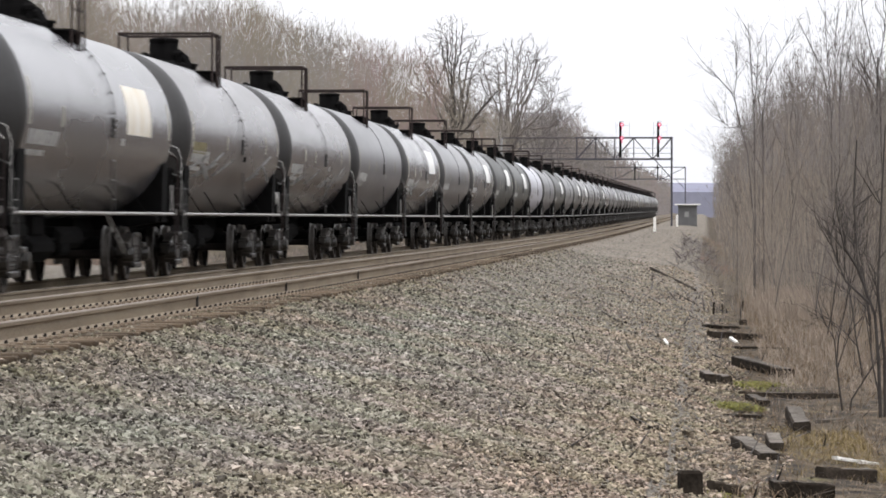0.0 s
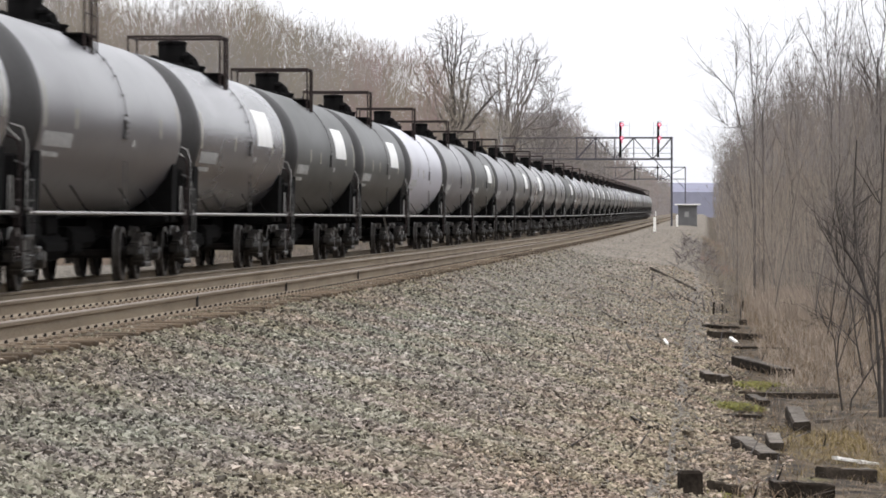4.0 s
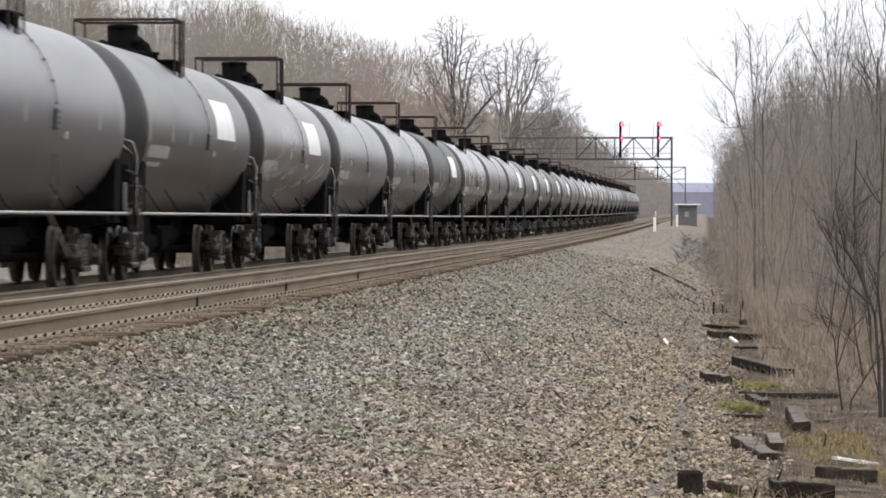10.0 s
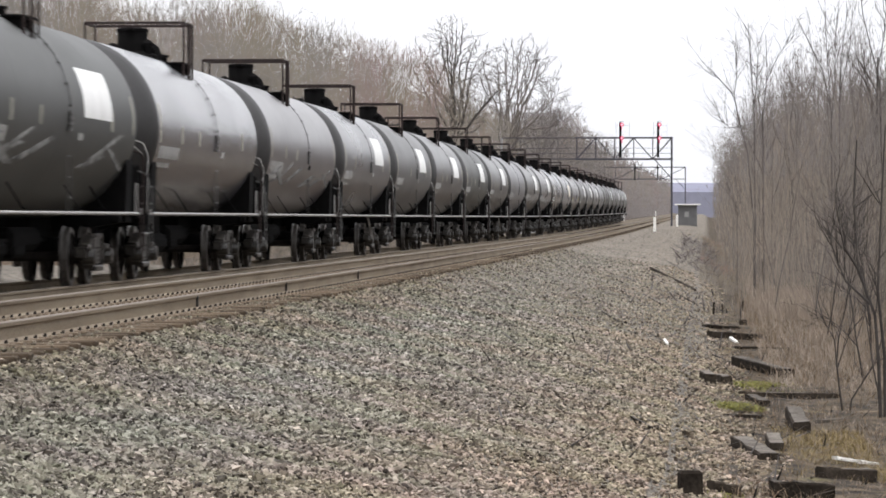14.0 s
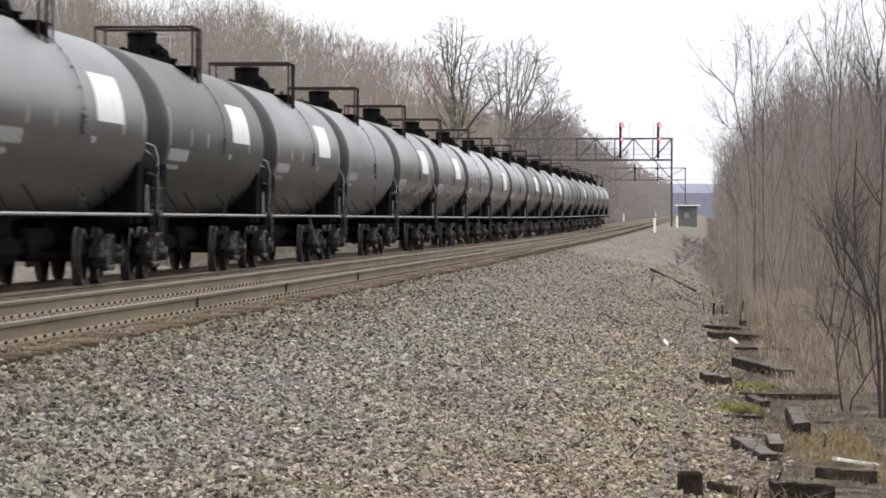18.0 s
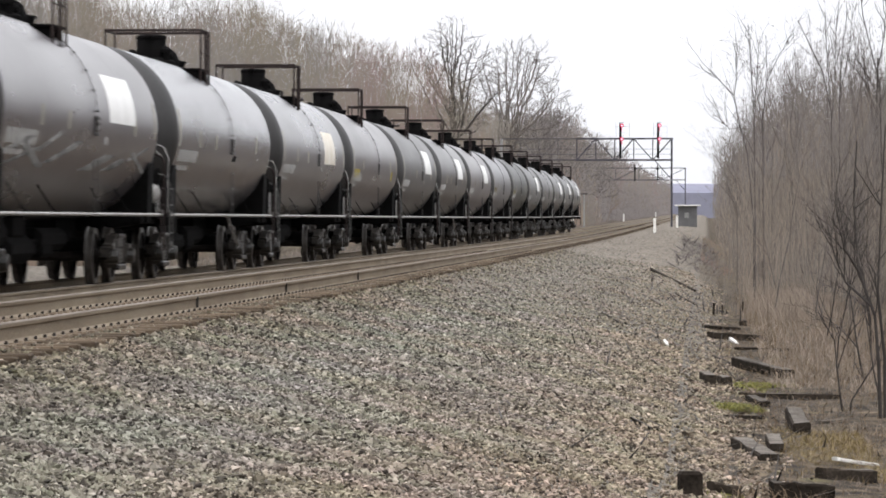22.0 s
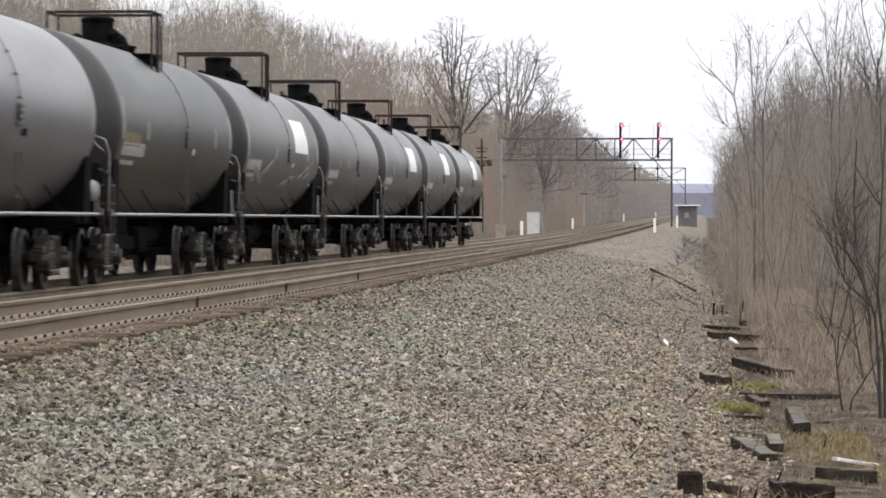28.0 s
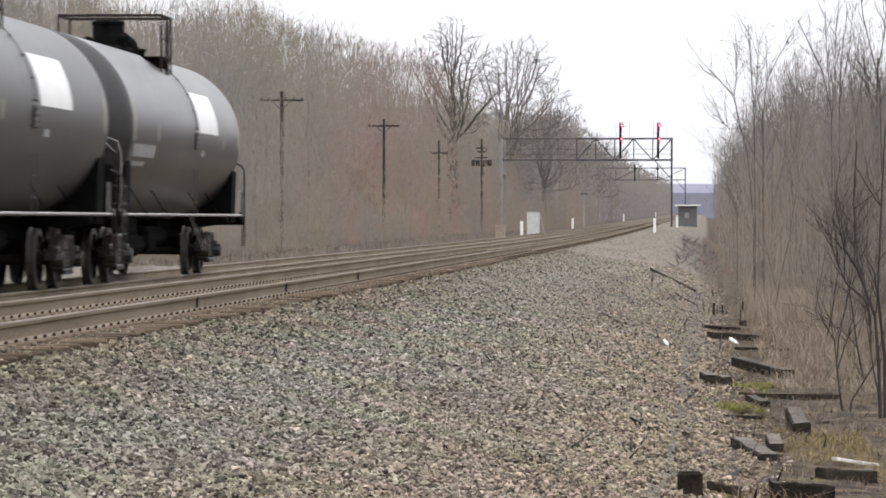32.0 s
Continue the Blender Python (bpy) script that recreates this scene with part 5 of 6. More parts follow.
def big_tree(seed, tall, limbs, wide, split, bark=None, depth=2, girth=0.5, kids=(0, 8, 6, 4), twig=0.012):
    """A spreading tree: a trunk that parts into steep limbs."""
    r2 = random.Random(seed)
    stem, crown = Shape(), Shape()
    s = (stem,) * depth + (crown,)
    fork = tall * split
    lean = girth * 0.3
    stem.tube([(0, 0, -0.4), (lean, 0, fork * 0.5), (0, lean, fork), (lean, lean, fork * 1.25)], [girth, girth * 0.8, girth * 0.68, girth * 0.4], 10, caps=False)
    for i in range(limbs):
        a = 2 * math.pi * (i + r2.uniform(-0.3, 0.3)) / limbs
        out = wide * r2.uniform(0.45, 1.0)
        d = Vector((math.cos(a) * out, math.sin(a) * out * 0.6, 1)).normalized()
        p = Vector((0, 0, fork * r2.uniform(0.8, 1.1)))
        bough(s, r2, p, d, tall * (1 - split) * r2.uniform(0.88, 1.08), girth * 0.56, 1, 4, 8, (8, 6, 4, 3, 3), kids, (0, 0.5, 0.65, 0.8), 0.04, twig)
    made = []
    for sh, m, nm in zip((stem, crown), (bark or M_DARKBARK, M_BARK), ("trunk", "crown")):
        me = bpy.data.meshes.new(nm)
        me.from_pydata(sh.v, [], sh.f)
        me.materials.append(m)
        me.polygons.foreach_set("use_smooth", [True] * len(me.polygons))
        made.append(me)
    return made


DARK_TREE = grown_tree(7, [(0, 0, -0.4), (0.15, 0, 5.0), (-0.1, 0.1, 9.0), (0.1, 0, 11.4)], 18, dome(10.8, 24.2, 6.0, (-0.2, 0), 0.55), 1400, 0.45, 0.023, (M_DARKBARK, M_BARK), (0.4, 1.0), 2, 0.045, 1.72)
GREY_TREE = grown_tree(18, [(0, 0, -0.4), (-0.2, 0, 5.0), (0.2, 0, 9.0)], 22, dome(8.0, 24.2, 7.6, (1.8, 0), 0.42), 2500, 0.45, 0.021, (M_BARK, M_GREYHAZED), (0.4, 1.1), 2, 0.05, 2.0)
ROUND_TREE = grown_tree(8, [(0, 0, -0.4), (0.2, 0, 3.5), (0, 0, 6.0)], 18, dome(4.5, 18.0, 5.8, (0.5, 0), 0.4), 1700, 0.45, 0.021, (M_GREYHAZED, M_GREYHAZED), (0.4, 1.1), 2, 0.05, 2.25)
plant("tree", DARK_TREE, "large bare dark tree rising over the brush", "", stand(-28.9, 460, 1.0, 0))
plant("tree", GREY_TREE, "spreading bare grey tree beside the signal bridge", "", stand(-26.2, 530, 1.04, 0))
for x, y, size, turn in ((-22.0, 545, 0.98, 0), (-24.5, 640, 1.05, 100), (-22.3, 700, 0.95, 220), (-33.5, 500, 1.05, 60), (-21.0, 780, 0.95, 10)):
    plant("tree", ROUND_TREE, "rounded bare grey tree behind the signal bridge", "round grey trees by the bridge", stand(x, y, size, turn))


# ---- far distance ----
def ridge():
    s = Shape()
    vs, fs = [], []
    n = 60
    for i in range(n + 1):
        x = -900 + 1800 * i / n
        h = 32.0 + 1.2 * noise.noise((x * 0.004, 0, 2)) + (0.9 if -26 < x < -2 else 0)
        vs += [(x, 3200, -5), (x, 3200, h * 0.72), (x, 3400, h), (x, 3900, h * 0.6)]
    for i in range(n):
        for j in range(3):
            a = 4 * i + j
            fs.append((a, a + 4, a + 5, a + 1))
    s.add(vs, fs)
    tagged(part("backdrop_ridge", s, M_RIDGE, smooth_deg=80), "hazy blue-grey distant ridge on the horizon", "ridge", kind="structure")


ridge()


# ---- old timbers and debris in the ditch ----
def timber(a, b, wide, tall, label, lift=0.0, name="old_tie", material=None):
    """A worn beam lying from a to b on the ground."""
    za, zb = ground_z(*a, False), ground_z(*b, False)
    p, q = Vector((*a, za + tall * 0.35 + lift)), Vector((*b, zb + tall * 0.35))
    d = q - p
    r3 = random.Random(round(a[0] * 100 + a[1]))
    s = Shape()
    n = 6
    vs, fs, tops = [], [], []
    side = Vector((d.y, -d.x, 0)).normalized()
    for i in range(n + 1):
        c = p + d * (i / n)
        for u, v in ((-1, -1), (-0.8, -1), (0.8, -1), (1, -0.8), (1, 0.8), (0.85, 1), (-0.85, 1), (-1, 0.8)):
            vs.append(c + side * (u * wide / 2 * r3.uniform(0.86, 1.04)) + Vector((0, 0, v * tall / 2 * r3.uniform(0.82, 1.05))))
    for i in range(n):
        for j in range(8):
            k = (j + 1) % 8
            fs.append((8 * i + j, 8 * i + k, 8 * i + 8 + k, 8 * i + 8 + j))
            # the top face takes the lighter colour, as if lit from above
            tops.append(1 if j == 5 else 0)
    fs += [tuple(reversed(range(8))), tuple(8 * n + j for j in range(8))]
    s.add(vs, fs)
    s.mi = tops + [0, 0]
    ob = part(name, s, [material or M_TIMBER, material or M_PALETOPLIT])
    return tagged(ob, label, "timber", "old timbers in the ditch")


DARK, PALE = "dark rotten railway tie lying in the ditch", "weathered grey railway tie lying on the ditch floor"
timber((0.53, 69.4), (1.33, 66.0), 0.22, 0.17, PALE, 0.04)
timber((1.10, 51.0), (1.13, 48.2), 0.22, 0.19, PALE, 0.05)
timber((0.37, 44.2), (0.65, 41.5), 0.22, 0.16, PALE, 0.02)
timber((0.74, 45.2), (0.76, 43.8), 0.18, 0.15, PALE, 0.04)
timber((0.60, 37.2), (1.16, 37.3), 0.24, 0.16, DARK)
timber((-0.02, 91.4), (0.70, 93.2), 0.20, 0.07, DARK)
timber((0.08, 85.2), (1.13, 86.0), 0.22, 0.14, DARK)
timber((0.52, 57.3), (1.86, 58.4), 0.20, 0.10, DARK)
timber((1.42, 51.4), (1.98, 52.2), 0.10, 0.05, "greyish split plank on the ditch floor", 0.0, "plank", M_PALETOPLIT)
timber((0.62, 79.0), (1.70, 80.2), 0.20, 0.06, DARK)
timber((1.12, 39.6), (1.62, 39.9), 0.22, 0.17, "dark rotten log with a bleached board on it", 0.0, "log")
timber((0.62, 56.4), (0.80, 55.2), 0.16, 0.09, PALE, 0.02)
timber((0.25, 51.3), (0.70, 51.7), 0.12, 0.05, DARK)
timber((-0.02, 61.2), (0.07, 60.4), 0.17, 0.19, "crumbling dark stump of a tie", 0.0, "stump")
timber((0.22, 61.9), (0.31, 61.1), 0.17, 0.17, "crumbling dark stump of a tie", 0.0, "stump")
timber((0.04, 36.4), (0.28, 36.5), 0.20, 0.13, "low rotten log grown over with yellow moss", 0.0, "log")
timber((-1.9, 139.0), (-0.35, 124.5), 0.10, 0.09, "long dark pole lying down the embankment slope", 0.0, "log", M_TIMBER)
timber((1.34, 42.4), (1.78, 42.6), 0.15, 0.04, "pale bleached board on the ditch floor", 0.07, "board", M_WHITE)
timber((0.50, 83.2), (0.62, 82.0), 0.07, 0.06, "scrap of white debris in the ditch", 0.06, "debris", M_WHITE)
timber((0.70, 40.9), (0.78, 40.8), 0.06, 0.04, "scrap of white debris in the ditch", 0.02, "debris", M_WHITE)
for px, py in ((2.07, 112.0), (2.40, 110.0)):
    timber((px, py), (px + 0.10, py - 0.2), 0.10, 0.30, "scrap of pale debris caught among the saplings", 0.0, "debris", M_PANEL)
STICK = "dark rotten stick lying on the stony slope"
for a, b, w in (((-1.51, 54.1), (-1.14, 51.6), 0.035), ((-0.86, 63.8), (-0.64, 62.0), 0.05), ((-1.05, 76.2), (-0.69, 73.3), 0.05), ((-2.14, 81.6), (-1.6, 77.6), 0.05),
                ((-0.83, 45.1), (-0.6, 44.2), 0.06), ((-1.64, 104.9), (-1.09, 99.9), 0.06), ((-0.47, 97.4), (0.03, 93.1), 0.06), ((0.12, 73.2), (0.51, 69.8), 0.08),
                ((-2.4, 73.3), (-1.98, 67.5), 0.04), ((-0.88, 39.5), (-0.67, 38.2), 0.04), ((-0.53, 54.9), (-0.37, 53.8), 0.04), ((-4.45, 106.3), (-3.95, 102.9), 0.07),
                ((-2.2, 42.5), (-2.07, 42.4), 0.03), ((-3.55, 41.6), (-3.41, 41.6), 0.03), ((-0.88, 115.5), (-0.27, 109.7), 0.06)):
    timber(a, b, w * 0.6, w * 0.5, STICK, 0.01, "stick")
timber((-0.76, 74.0), (-0.70, 72.9), 0.05, 0.04, "scrap of white debris on the stones", 0.03, "debris", M_WHITE)


def stake(x, y, w, h, label, name="stake", lean=0.0):
    s = Shape().box((0, 0, h / 2 - 0.15), (w, w * 0.9, h + 0.3), w * 0.12)
    ob = part(name, s, M_TIMBER, at=pose(x, y, ground_z(x, y, False), lean, lean * 0.5, 12))
    tagged(ob, label, "stake", "old timbers in the ditch")


stake(-0.14, 35.3, 0.20, 0.22, "short square wooden stump standing in the stones", "stump")
stake(1.02, 114.0, 0.07, 0.24, "dark wooden stake standing in the ditch")
stake(0.18, 104.0, 0.05, 0.34, "dark wooden stake standing in the ditch", lean=4)
stake(0.44, 108.0, 0.045, 0.22, "dark wooden stake standing in the ditch", lean=-5)


stake(0.88, 96.8, 0.17, 0.14, "short square block of a tie in the ditch", "block")


def moss(rr):
    x, y, w = rr.choice(((0.62, 61.6, 0.16), (0.95, 62.3, 0.18), (0.34, 54.6, 0.10), (0.58, 54.4, 0.08), (0.16, 36.3, 0.08), (0.80, 61.5, 0.22)))
    return x + rr.gauss(0, w), y + rr.gauss(0, w * 3)


blades("moss", "yellow-green moss patches between the timbers", 5200, moss, (0.02, 0.08), 0.012, M_MOSS, 26, 0.6)


def litter_places(count, seed):
    rr = random.Random(seed)
    out = []
    for i in range(count):
        y = rr.uniform(36, 130)
        x = rr.uniform(-0.5, 0.045 * y) if rr.random() < 0.75 else rr.uniform(-2.8, 0.2)
        out.append((x, y, ground_z(x, y, False) + 0.03))
    return out


twigs("fallen_sticks", "dark fallen sticks and rotten scraps strewn about the ditch", litter_places(900, 51), M_DARKBARK, (0.15, 0.9), 52, 0.00022, 6.0)


def pile_places(count, seed):
    rr = random.Random(seed)
    out = []
    for i in range(count):
        y = rr.uniform(145, 250)
        x = rr.uniform(-1.3, 0.5) if rr.random() < 0.7 else rr.uniform(-3.6, -1.0)
        out.append((x, y, ground_z(x, y, False) + rr.uniform(0, 0.25)))
    return out


twigs("brush_pile", "tangle of dark dead branches on the embankment's shoulder", [p for p in pile_places(300, 53) if p[0] > -1.2], M_DARKBARK, (0.25, 0.9), 54, 0.00022, 5.0)
twigs("pale_branches", "pale broken branches heaped on the embankment's shoulder", [(x, y, z) for x, y, z in pile_places(420, 57) if x > -1.3], M_BARK, (0.3, 1.1), 58, 0.00018, 4.0)

# nearer bare bushes at the ditch
BUSH = [tree_mesh("bush", 400 + i, 3.6, (6, 4, 3), (0.55, 0.6, 0.7), 0.022, 0.004, lift=0.10, lean=0.22, steps=6, mats=(M_DARKBARK, M_DARKBARK)) for i in range(4)]
for k, (x, y, size, turn) in enumerate(((2.45, 58, 0.7, 300), (2.6, 66, 0.9, 10), (2.2, 70, 0.8, 80), (3.1, 75, 1.0, 200), (2.5, 84, 0.9, 120), (3.6, 86, 1.1, 20))):
    plant("bush", BUSH[k % 4], "bare dark many-branched bush beside the ditch", "bare bushes at the ditch", stand(x, y, size, turn))
TALL = [big_tree(500 + i, 8.4, 3 + i % 2, 0.12 + 0.07 * (i % 3), (0.52, 0.60, 0.45, 0.66)[i], (M_DARKBARK if i == 3 else M_BARK), 3, 0.06, (0, 5, 3, 2), 0.004) for i in range(4)]
for k, (x, y, size, turn) in enumerate(((1.95, 148, 0.72, 200), (1.15, 150, 0.50, 60), (2.9, 140, 0.84, 10), (5.2, 124, 0.98, 330), (2.45, 150, 0.84, 190), (3.3, 148, 0.92, 120), (4.7, 138, 0.96, 70), (2.3, 165, 0.84, 250), (4.4, 128, 0.9, 20))):
    plant("tree", TALL[k % 4], "tall slim bare tree rising from the thicket", "slim trees of the thicket", stand(x, y, size * 1.1, turn))


def bent_bush(seed, base, stems, girth, name="bush", label="bare dark bush with crooked leaning stems beside the ditch", group="bare bushes at the ditch", shoots=6, reach=(0.5, 1.1), low=0.35, bark=None, kids=(0, 4, 3), wide=(0, 0.5, 0.65)):
    """A many-stemmed bush with crooked, leaning stems. stems: paths from the foot."""
    r4 = random.Random(seed)
    stem, crown = Shape(), Shape()
    for path in stems:
        pts = [Vector(p) for p in path]
        stem.tube(pts, [girth * (1 - 0.7 * i / (len(pts) - 1)) * (1.0 if path[0][2] < 0.1 else 0.6) for i in range(len(pts))], 7, caps=False)
        for i in range(shoots):
            f = r4.uniform(low, 0.99) * (len(pts) - 1)
            k = int(f)
            q = pts[k].lerp(pts[k + 1], f - k)
            d = ((pts[k + 1] - pts[k]).normalized() + Vector((r4.gauss(0, 0.6), r4.gauss(0, 0.6), 0.2))).normalized()
            bough((stem, stem, crown), r4, q, d, r4.uniform(*reach), girth * 0.32, 1, 3, 6, (7, 5, 3, 3), kids, wide, 0.05, 0.003)
    made = []
    for sh, nm, m in ((stem, "trunk", bark or M_DARKBARK), (crown, "crown", M_BARK)):
        me = bpy.data.meshes.new(nm)
        me.from_pydata(sh.v, [], sh.f)
        me.materials.append(m)
        made.append(me)
    plant(name, made, label, group, stand(*base, 1.0))


bent_bush(61, (2.24, 52.1), [
    [(0, 0, -0.2), (-0.03, 0, 0.7), (-0.08, 0, 1.35), (-0.29, 0.05, 1.93), (-0.35, 0.1, 2.8), (-0.31, 0.1, 3.6)],
    [(-0.13, 0, 1.48), (-0.45, 0.1, 1.78), (-0.60, 0.12, 2.15), (-0.68, 0.15, 2.5)],
    [(-0.29, 0.05, 1.93), (-0.48, -0.1, 2.22), (-0.56, -0.1, 2.65)],
    [(0.06, 0.1, -0.2), (0.05, 0.1, 0.8), (-0.04, 0.1, 1.65), (0.0, 0.15, 2.6), (0.06, 0.2, 3.8)],
], 0.027)
bent_bush(62, (1.86, 54.8), [
    [(0, 0, -0.2), (-0.05, 0, 0.2), (-0.10, 0, 0.6), (-0.13, 0, 0.95), (-0.32, 0, 1.3)],
    [(0.05, 0, -0.2), (0.10, 0, 0.15), (0.27, 0, 0.42), (0.42, 0, 0.66), (0.50, 0, 0.95)],
    [(-0.10, 0.05, 0.55), (0.0, 0.05, 0.85), (0.12, 0.05, 1.15)],
], 0.016)
SLIM = dict(name="tree", label="tall slim dark-stemmed bare tree leaning out of the thicket", group="slim trees of the thicket", shoots=9, reach=(0.6, 1.6), low=0.4, bark=M_SLIM, kids=(0, 3, 3), wide=(0, 0.9, 0.9))
bent_bush(63, (1.50, 128), [
    [(0, 0, -0.2), (0.0, 0, 2.5), (-0.21, 0, 4.7), (-0.52, 0, 5.9), (-0.63, 0, 6.5), (-1.05, 0.1, 6.95), (-1.63, 0.1, 7.55)],
    [(-0.63, 0, 6.5), (-0.55, 0, 7.0), (-0.58, 0, 7.6)],
    [(-0.42, 0, 5.5), (-0.75, 0, 5.45), (-1.0, 0, 5.65)],
], 0.028, **SLIM)
bent_bush(64, (1.53, 127), [
    [(0, 0, -0.2), (0.0, 0, 2.7), (-0.04, 0, 5.95), (-0.14, 0, 7.4), (-0.22, 0, 8.7)],
    [(-0.05, 0, 6.0), (0.06, 0.1, 7.0), (0.11, 0.1, 8.1)],
], 0.027, **SLIM)
bent_bush(65, (1.84, 129), [
    [(0, 0, -0.2), (-0.02, 0, 3.3), (-0.05, 0, 5.75), (0.09, 0, 7.2), (0.04, 0, 8.45)],
    [(0.08, 0, 7.0), (0.48, 0, 7.85), (0.95, 0, 8.4)],
    [(-0.03, 0, 5.2), (-0.2, 0.1, 6.5), (-0.32, 0.1, 7.4)],
], 0.025, **SLIM)
bent_bush(66, (3.75, 122), [
    [(0, 0, -0.2), (0.02, 0, 3.0), (0.0, 0, 5.8), (-0.26, 0, 7.0), (-0.63, 0, 7.75), (-0.98, 0, 8.5)],
    [(-0.02, 0, 6.0), (-0.14, 0.1, 7.65), (-0.2, 0.1, 9.3)],
    [(0.0, 0, 5.4), (0.1, 0.1, 6.6), (0.14, 0.1, 8.2), (0.27, 0.1, 9.5)],
], 0.028, **SLIM)
bent_bush(67, (4.02, 123), [
    [(0, 0, -0.2), (0.02, 0, 3.0), (0.0, 0, 5.8), (0.06, 0, 7.5), (0.26, 0, 8.95)],
    [(0.02, 0, 6.4), (0.3, 0, 7.6), (0.42, 0, 9.2)],
], 0.025, **SLIM)
bent_bush(68, (4.82, 112), [
    [(0, 0, -0.2), (0.03, 0, 3.0), (-0.05, 0, 6.3), (-0.28, 0, 7.2), (-0.52, 0, 8.2), (-0.62, 0, 9.2)],
    [(-0.12, 0, 6.6), (0.08, 0, 7.6), (0.12, 0, 8.6)],
], 0.029, **SLIM)
blades("pale_grass_patch", "patch of pale bleached grass between the saplings", 3000, lambda rr: (rr.gauss(2.2, 0.5), rr.uniform(98, 114)), (0.2, 0.85), 0.009, M_PALEGRASS, 29, 0.2)
blades("ditch_grass", "thin tan grass between the old timbers", 1600, lambda rr: (rr.uniform(0.9, 2.5), rr.uniform(37, 60)), (0.04, 0.16), 0.004, M_PALEGRASS, 36, 0.8)
blades("olive_grass", "olive brown grass between the timbers and the board", 4600, lambda rr: (rr.uniform(0.78, 1.85), rr.uniform(39.5, 49)), (0.03, 0.13), 0.005, M_OLIVE, 37, 0.7)
blades("low_tan_grass", "low tan grass on the ditch floor", 3800, lambda rr: (rr.uniform(1.0, 3.0), rr.uniform(60, 98)), (0.06, 0.28), 0.007, M_PALEGRASS, 30, 0.5)


# ---- the train ----
PANELS = {40: 2, 36: 1, 34: 1, 33: 1, 32: 1, 29: 1, 27: 1, 26: 1, 23: 1, 20: 1, 19: 1, 18: 1, 17: 1, 16: 1, 14: 1, 13: 1, 11: 2, 9: 1, 8: 1, 7: 1, 4: 1, 2: 1, 1: 1, 0: 1}
YELLOW = {10, 6, 5, 3 + 36}
SHADES = {}
for shade, cars in (("dark", (33, 32, 29, 23, 17, 5)), ("green", (27, 19, 18, 16, 14, 9, 8, 4, 3, 2, 1, 0)), ("warm", (39, 38, 26, 21, 13, 10, 7)), ("light", (31,)), ("silver", (40, 36, 22, 12, 11))):
    SHADES.update({k: shade for k in cars})
WORDS = {"dark": "very dark green-grey", "green": "dark olive grey", "grey": "mid grey", "warm": "warm brownish grey", "light": "pale grey", "silver": "silvery grey"}
PANEL_MESH = shell_patch(62, 91, 2.0, 4.8).mesh("panel", M_PANEL, 40)
FORE_PANEL = shell_patch(59, 88, 1.1, 3.9).mesh("panel", M_PANEL, 40)
CREAM_MESH = shell_patch(67, 97, 2.1, 4.8).mesh("panel", M_CREAM, 40)


def lettering(y0, widths, a0, a1, material, name):
    s, y = Shape(), y0
    for w in widths:
        p = shell_patch(a0, a1, y, y + w, 0.004, 3)
        s.add(p.v, p.f)
        y += w + 0.07
    return s.mesh(name, material)


MARKS = lettering(-7.0, (0.24, 0.10, 0.26, 0.10, 0.30, 0.26, 0.12, 0.26, 0.28), 101, 109, M_MARK, "reporting_mark")
SMALL = lettering(-6.9, (0.5, 0.3, 0.6), 112, 115, M_MARK, "small_lettering")
GOLD = lettering(-7.0, (0.6, 0.5, 0.6), 95, 103, M_YELLOW, "yellow_lettering")
TAG = lettering(5.2, (0.5,), 95, 105, M_TAG, "yellow_tag")
GOLD_NAME = lettering(-6.9, (0.35, 0.3, 0.4, 0.3), 97, 105, M_TAG, "yellow_lettering")
BADGE = lettering(1.6, (0.4,), 100, 104, M_MARK, "small_plate")
BOX = lettering(1.0, (0.45,), 101, 105, M_BLACK, "dark_plate")



def twin_strip(y, a0, a1):
    s = Shape()
    for dy in (0.0, 0.16):
        p = shell_patch(a0, a1, y + dy, y + dy + 0.05, 0.005, 4)
        s.add(p.v, p.f)
    return s.mesh("reflective_strip", M_STRIPE)


STRIPS = [twin_strip(*row) for row in ((-7.25, 74, 99), (-4.4, 87, 98), (-2.0, 88, 98), (4.7, 84, 97), (7.0, 74, 97))]
DRUM = Shape().lathe([(0.05, -0.22), (0.15, -0.18), (0.17, -0.05), (0.17, 0.10), (0.15, 0.18), (0.05, 0.22)], 14, "y", (1.16, -8.42, 1.50)).mesh("brake_reservoir", M_PIPE, 50)
STEPS = [Shape().tube([(1.41, y, 1.12), (1.41, y + 1.9, 0.50)], 0.010, 5).mesh("sill_step", M_PIPE, 60) for y in (0.5, 0.85)]
SCUFFS = [shell_patch(a, a + w, y, y + 1.7 * d, 0.004, 6, -3.0 * s).mesh("scuff", M_SCUFF) for a, w, y, d, s in (
    (104, 14, -5.2, 0.35, 0.9), (110, 10, -4.4, 0.25, 0.7), (100, 12, -2.6, 0.22, 0.6), (98, 16, 5.6, 0.3, 0.8), (112, 8, 3.8, 0.5, 0.5), (103, 9, 6.4, 0.2, 0.6), (106, 15, -6.2, 0.45, -0.8), (108, 12, -3.6, 0.5, 0.9), (104, 14, -0.9, 0.35, 0.8), (110, 11, 2.2, 0.6, 0.7), (107, 13, 4.6, 0.3, -0.7))]
first = build_car()
CARS = []
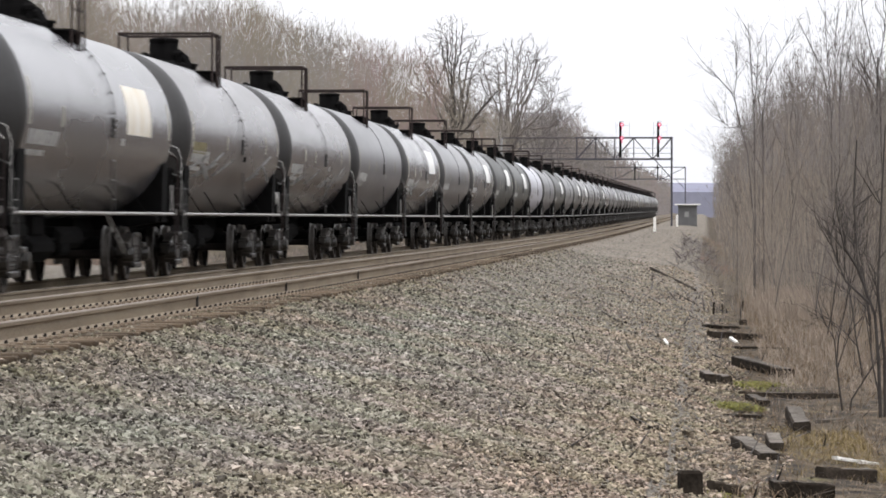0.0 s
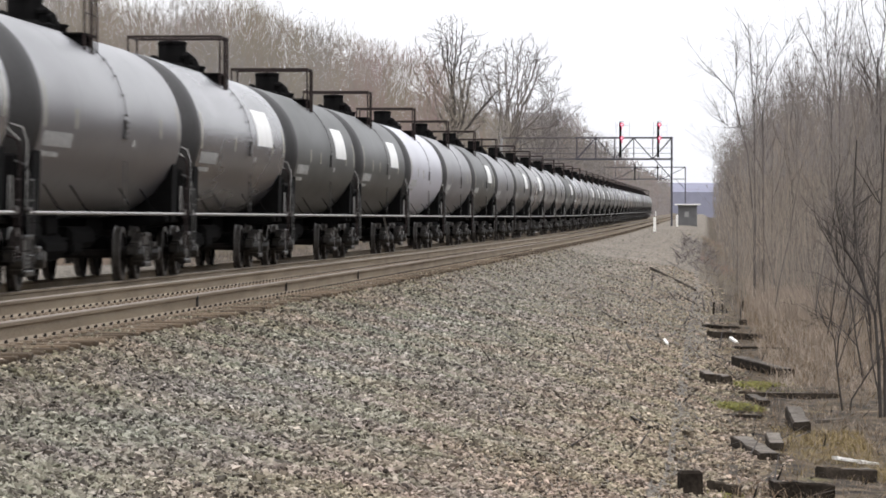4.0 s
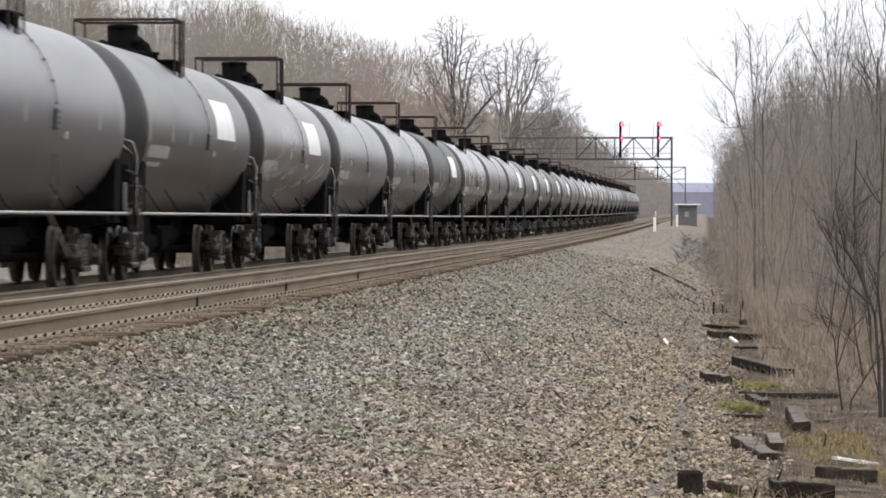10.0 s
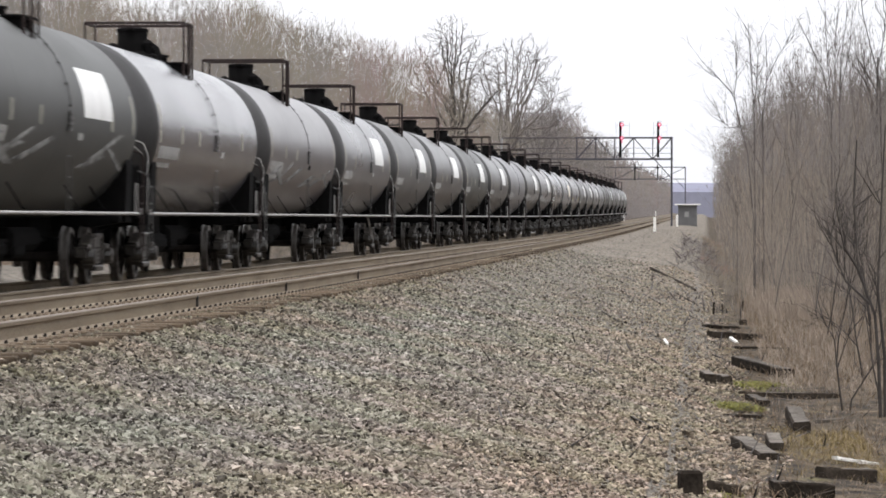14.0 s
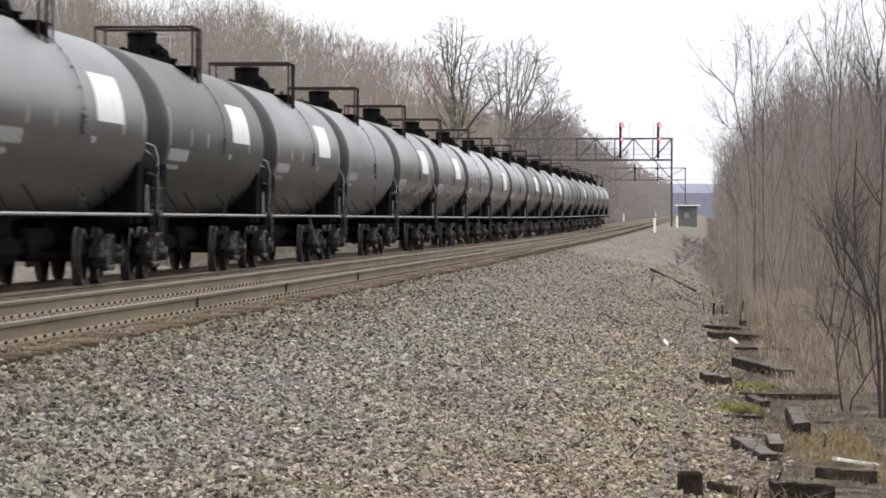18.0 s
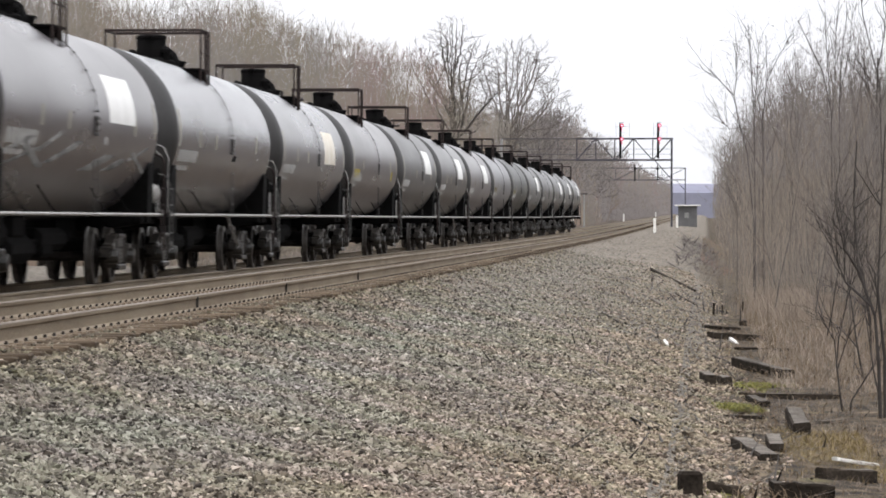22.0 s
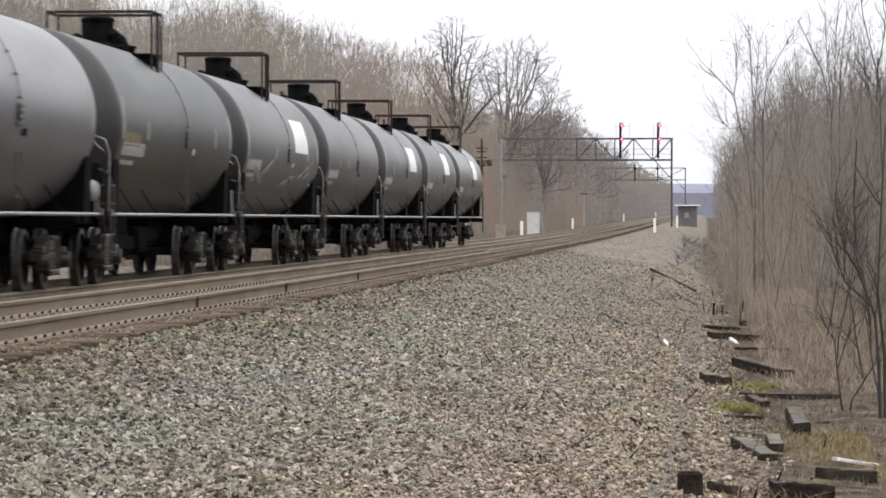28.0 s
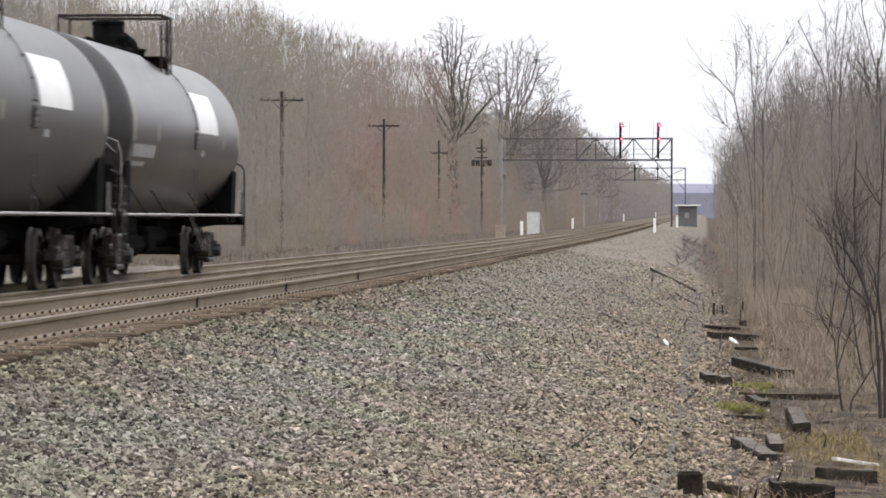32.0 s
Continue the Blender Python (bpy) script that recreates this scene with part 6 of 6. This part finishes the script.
for k in range(43):
    car = first if k == 0 else copy_thing(first, Matrix.Identity(4))
    CARS.append(car)
for k, car in enumerate(CARS):
    shade = SHADES.get(k, "grey")
    for ob in car.children:
        if ob.name.split(".")[0] == "tank":
            ob.data = TANKS[shade]
    kind = PANELS.get(k, 0)
    if kind:
        part("panel", CREAM_MESH if kind == 2 else FORE_PANEL if k < 2 else PANEL_MESH, None, car, "white panel on the tank's side" if kind == 1 else "yellowed panel on the tank's side")
    tagged(part("reporting_mark", MARKS, None, car, "faded white unreadable lettering"), kind="stuff")
    tagged(part("small_lettering", SMALL, None, car, "faded small lettering"), kind="stuff")
    if k in YELLOW:
        part("yellow_lettering", GOLD if k != 10 else GOLD_NAME, None, car, "faded yellow lettering")
        if k == 10:
            part("yellow_tag", TAG, None, car, "small bright yellow tag")
    if k % 3 == 0 and not kind:
        part("dark_plate", BOX, None, car)
    else:
        part("small_plate", BADGE, None, car)
    for n, strip in enumerate(STRIPS):
        if (k * 7 + n * 3) % 5 != 1:
            part("reflective_strip", strip, None, car, "dulled pale reflective strip")
    if k in (39, 38, 36, 26, 23, 21, 14, 13, 4):
        for n, scuff in enumerate(SCUFFS):
            if (k + n) % 4:
                part("scuff", scuff, None, car, "pale chalky scuff mark")
    if k in (5, 6, 12, 24, 30, 38):
        part("brake_reservoir", DRUM, None, car, "pale grey brake reservoir")
    if k % 4 == 0:
        for step in STEPS:
            part("sill_step", step, None, car, "pale slanted step bar")
    extra = " and white panel" if kind == 1 else " and yellowed panel" if kind == 2 else " and faded lettering"
    tagged(car, WORDS[shade] + " tank car with black underframe" + extra, "tank car", "cars of the tank train")


def motions():
    """The train rolls past at an even speed, towards the viewer."""
    for k, car in enumerate(CARS):
        rows = []
        for i in range(9):
            t = 4.0 * i
            y = END_Y - LENGTH * k + SPEED * (32 - t)
            tilt = math.degrees(math.atan((rise(y + 6.1) - rise(y - 6.1)) / 12.2))
            rows.append((t, pose(TRACK_FAR, y, (rise(y + 6.1) + rise(y - 6.1)) / 2, tilt, 0, 0)))
        walk(car, rows)


motions()
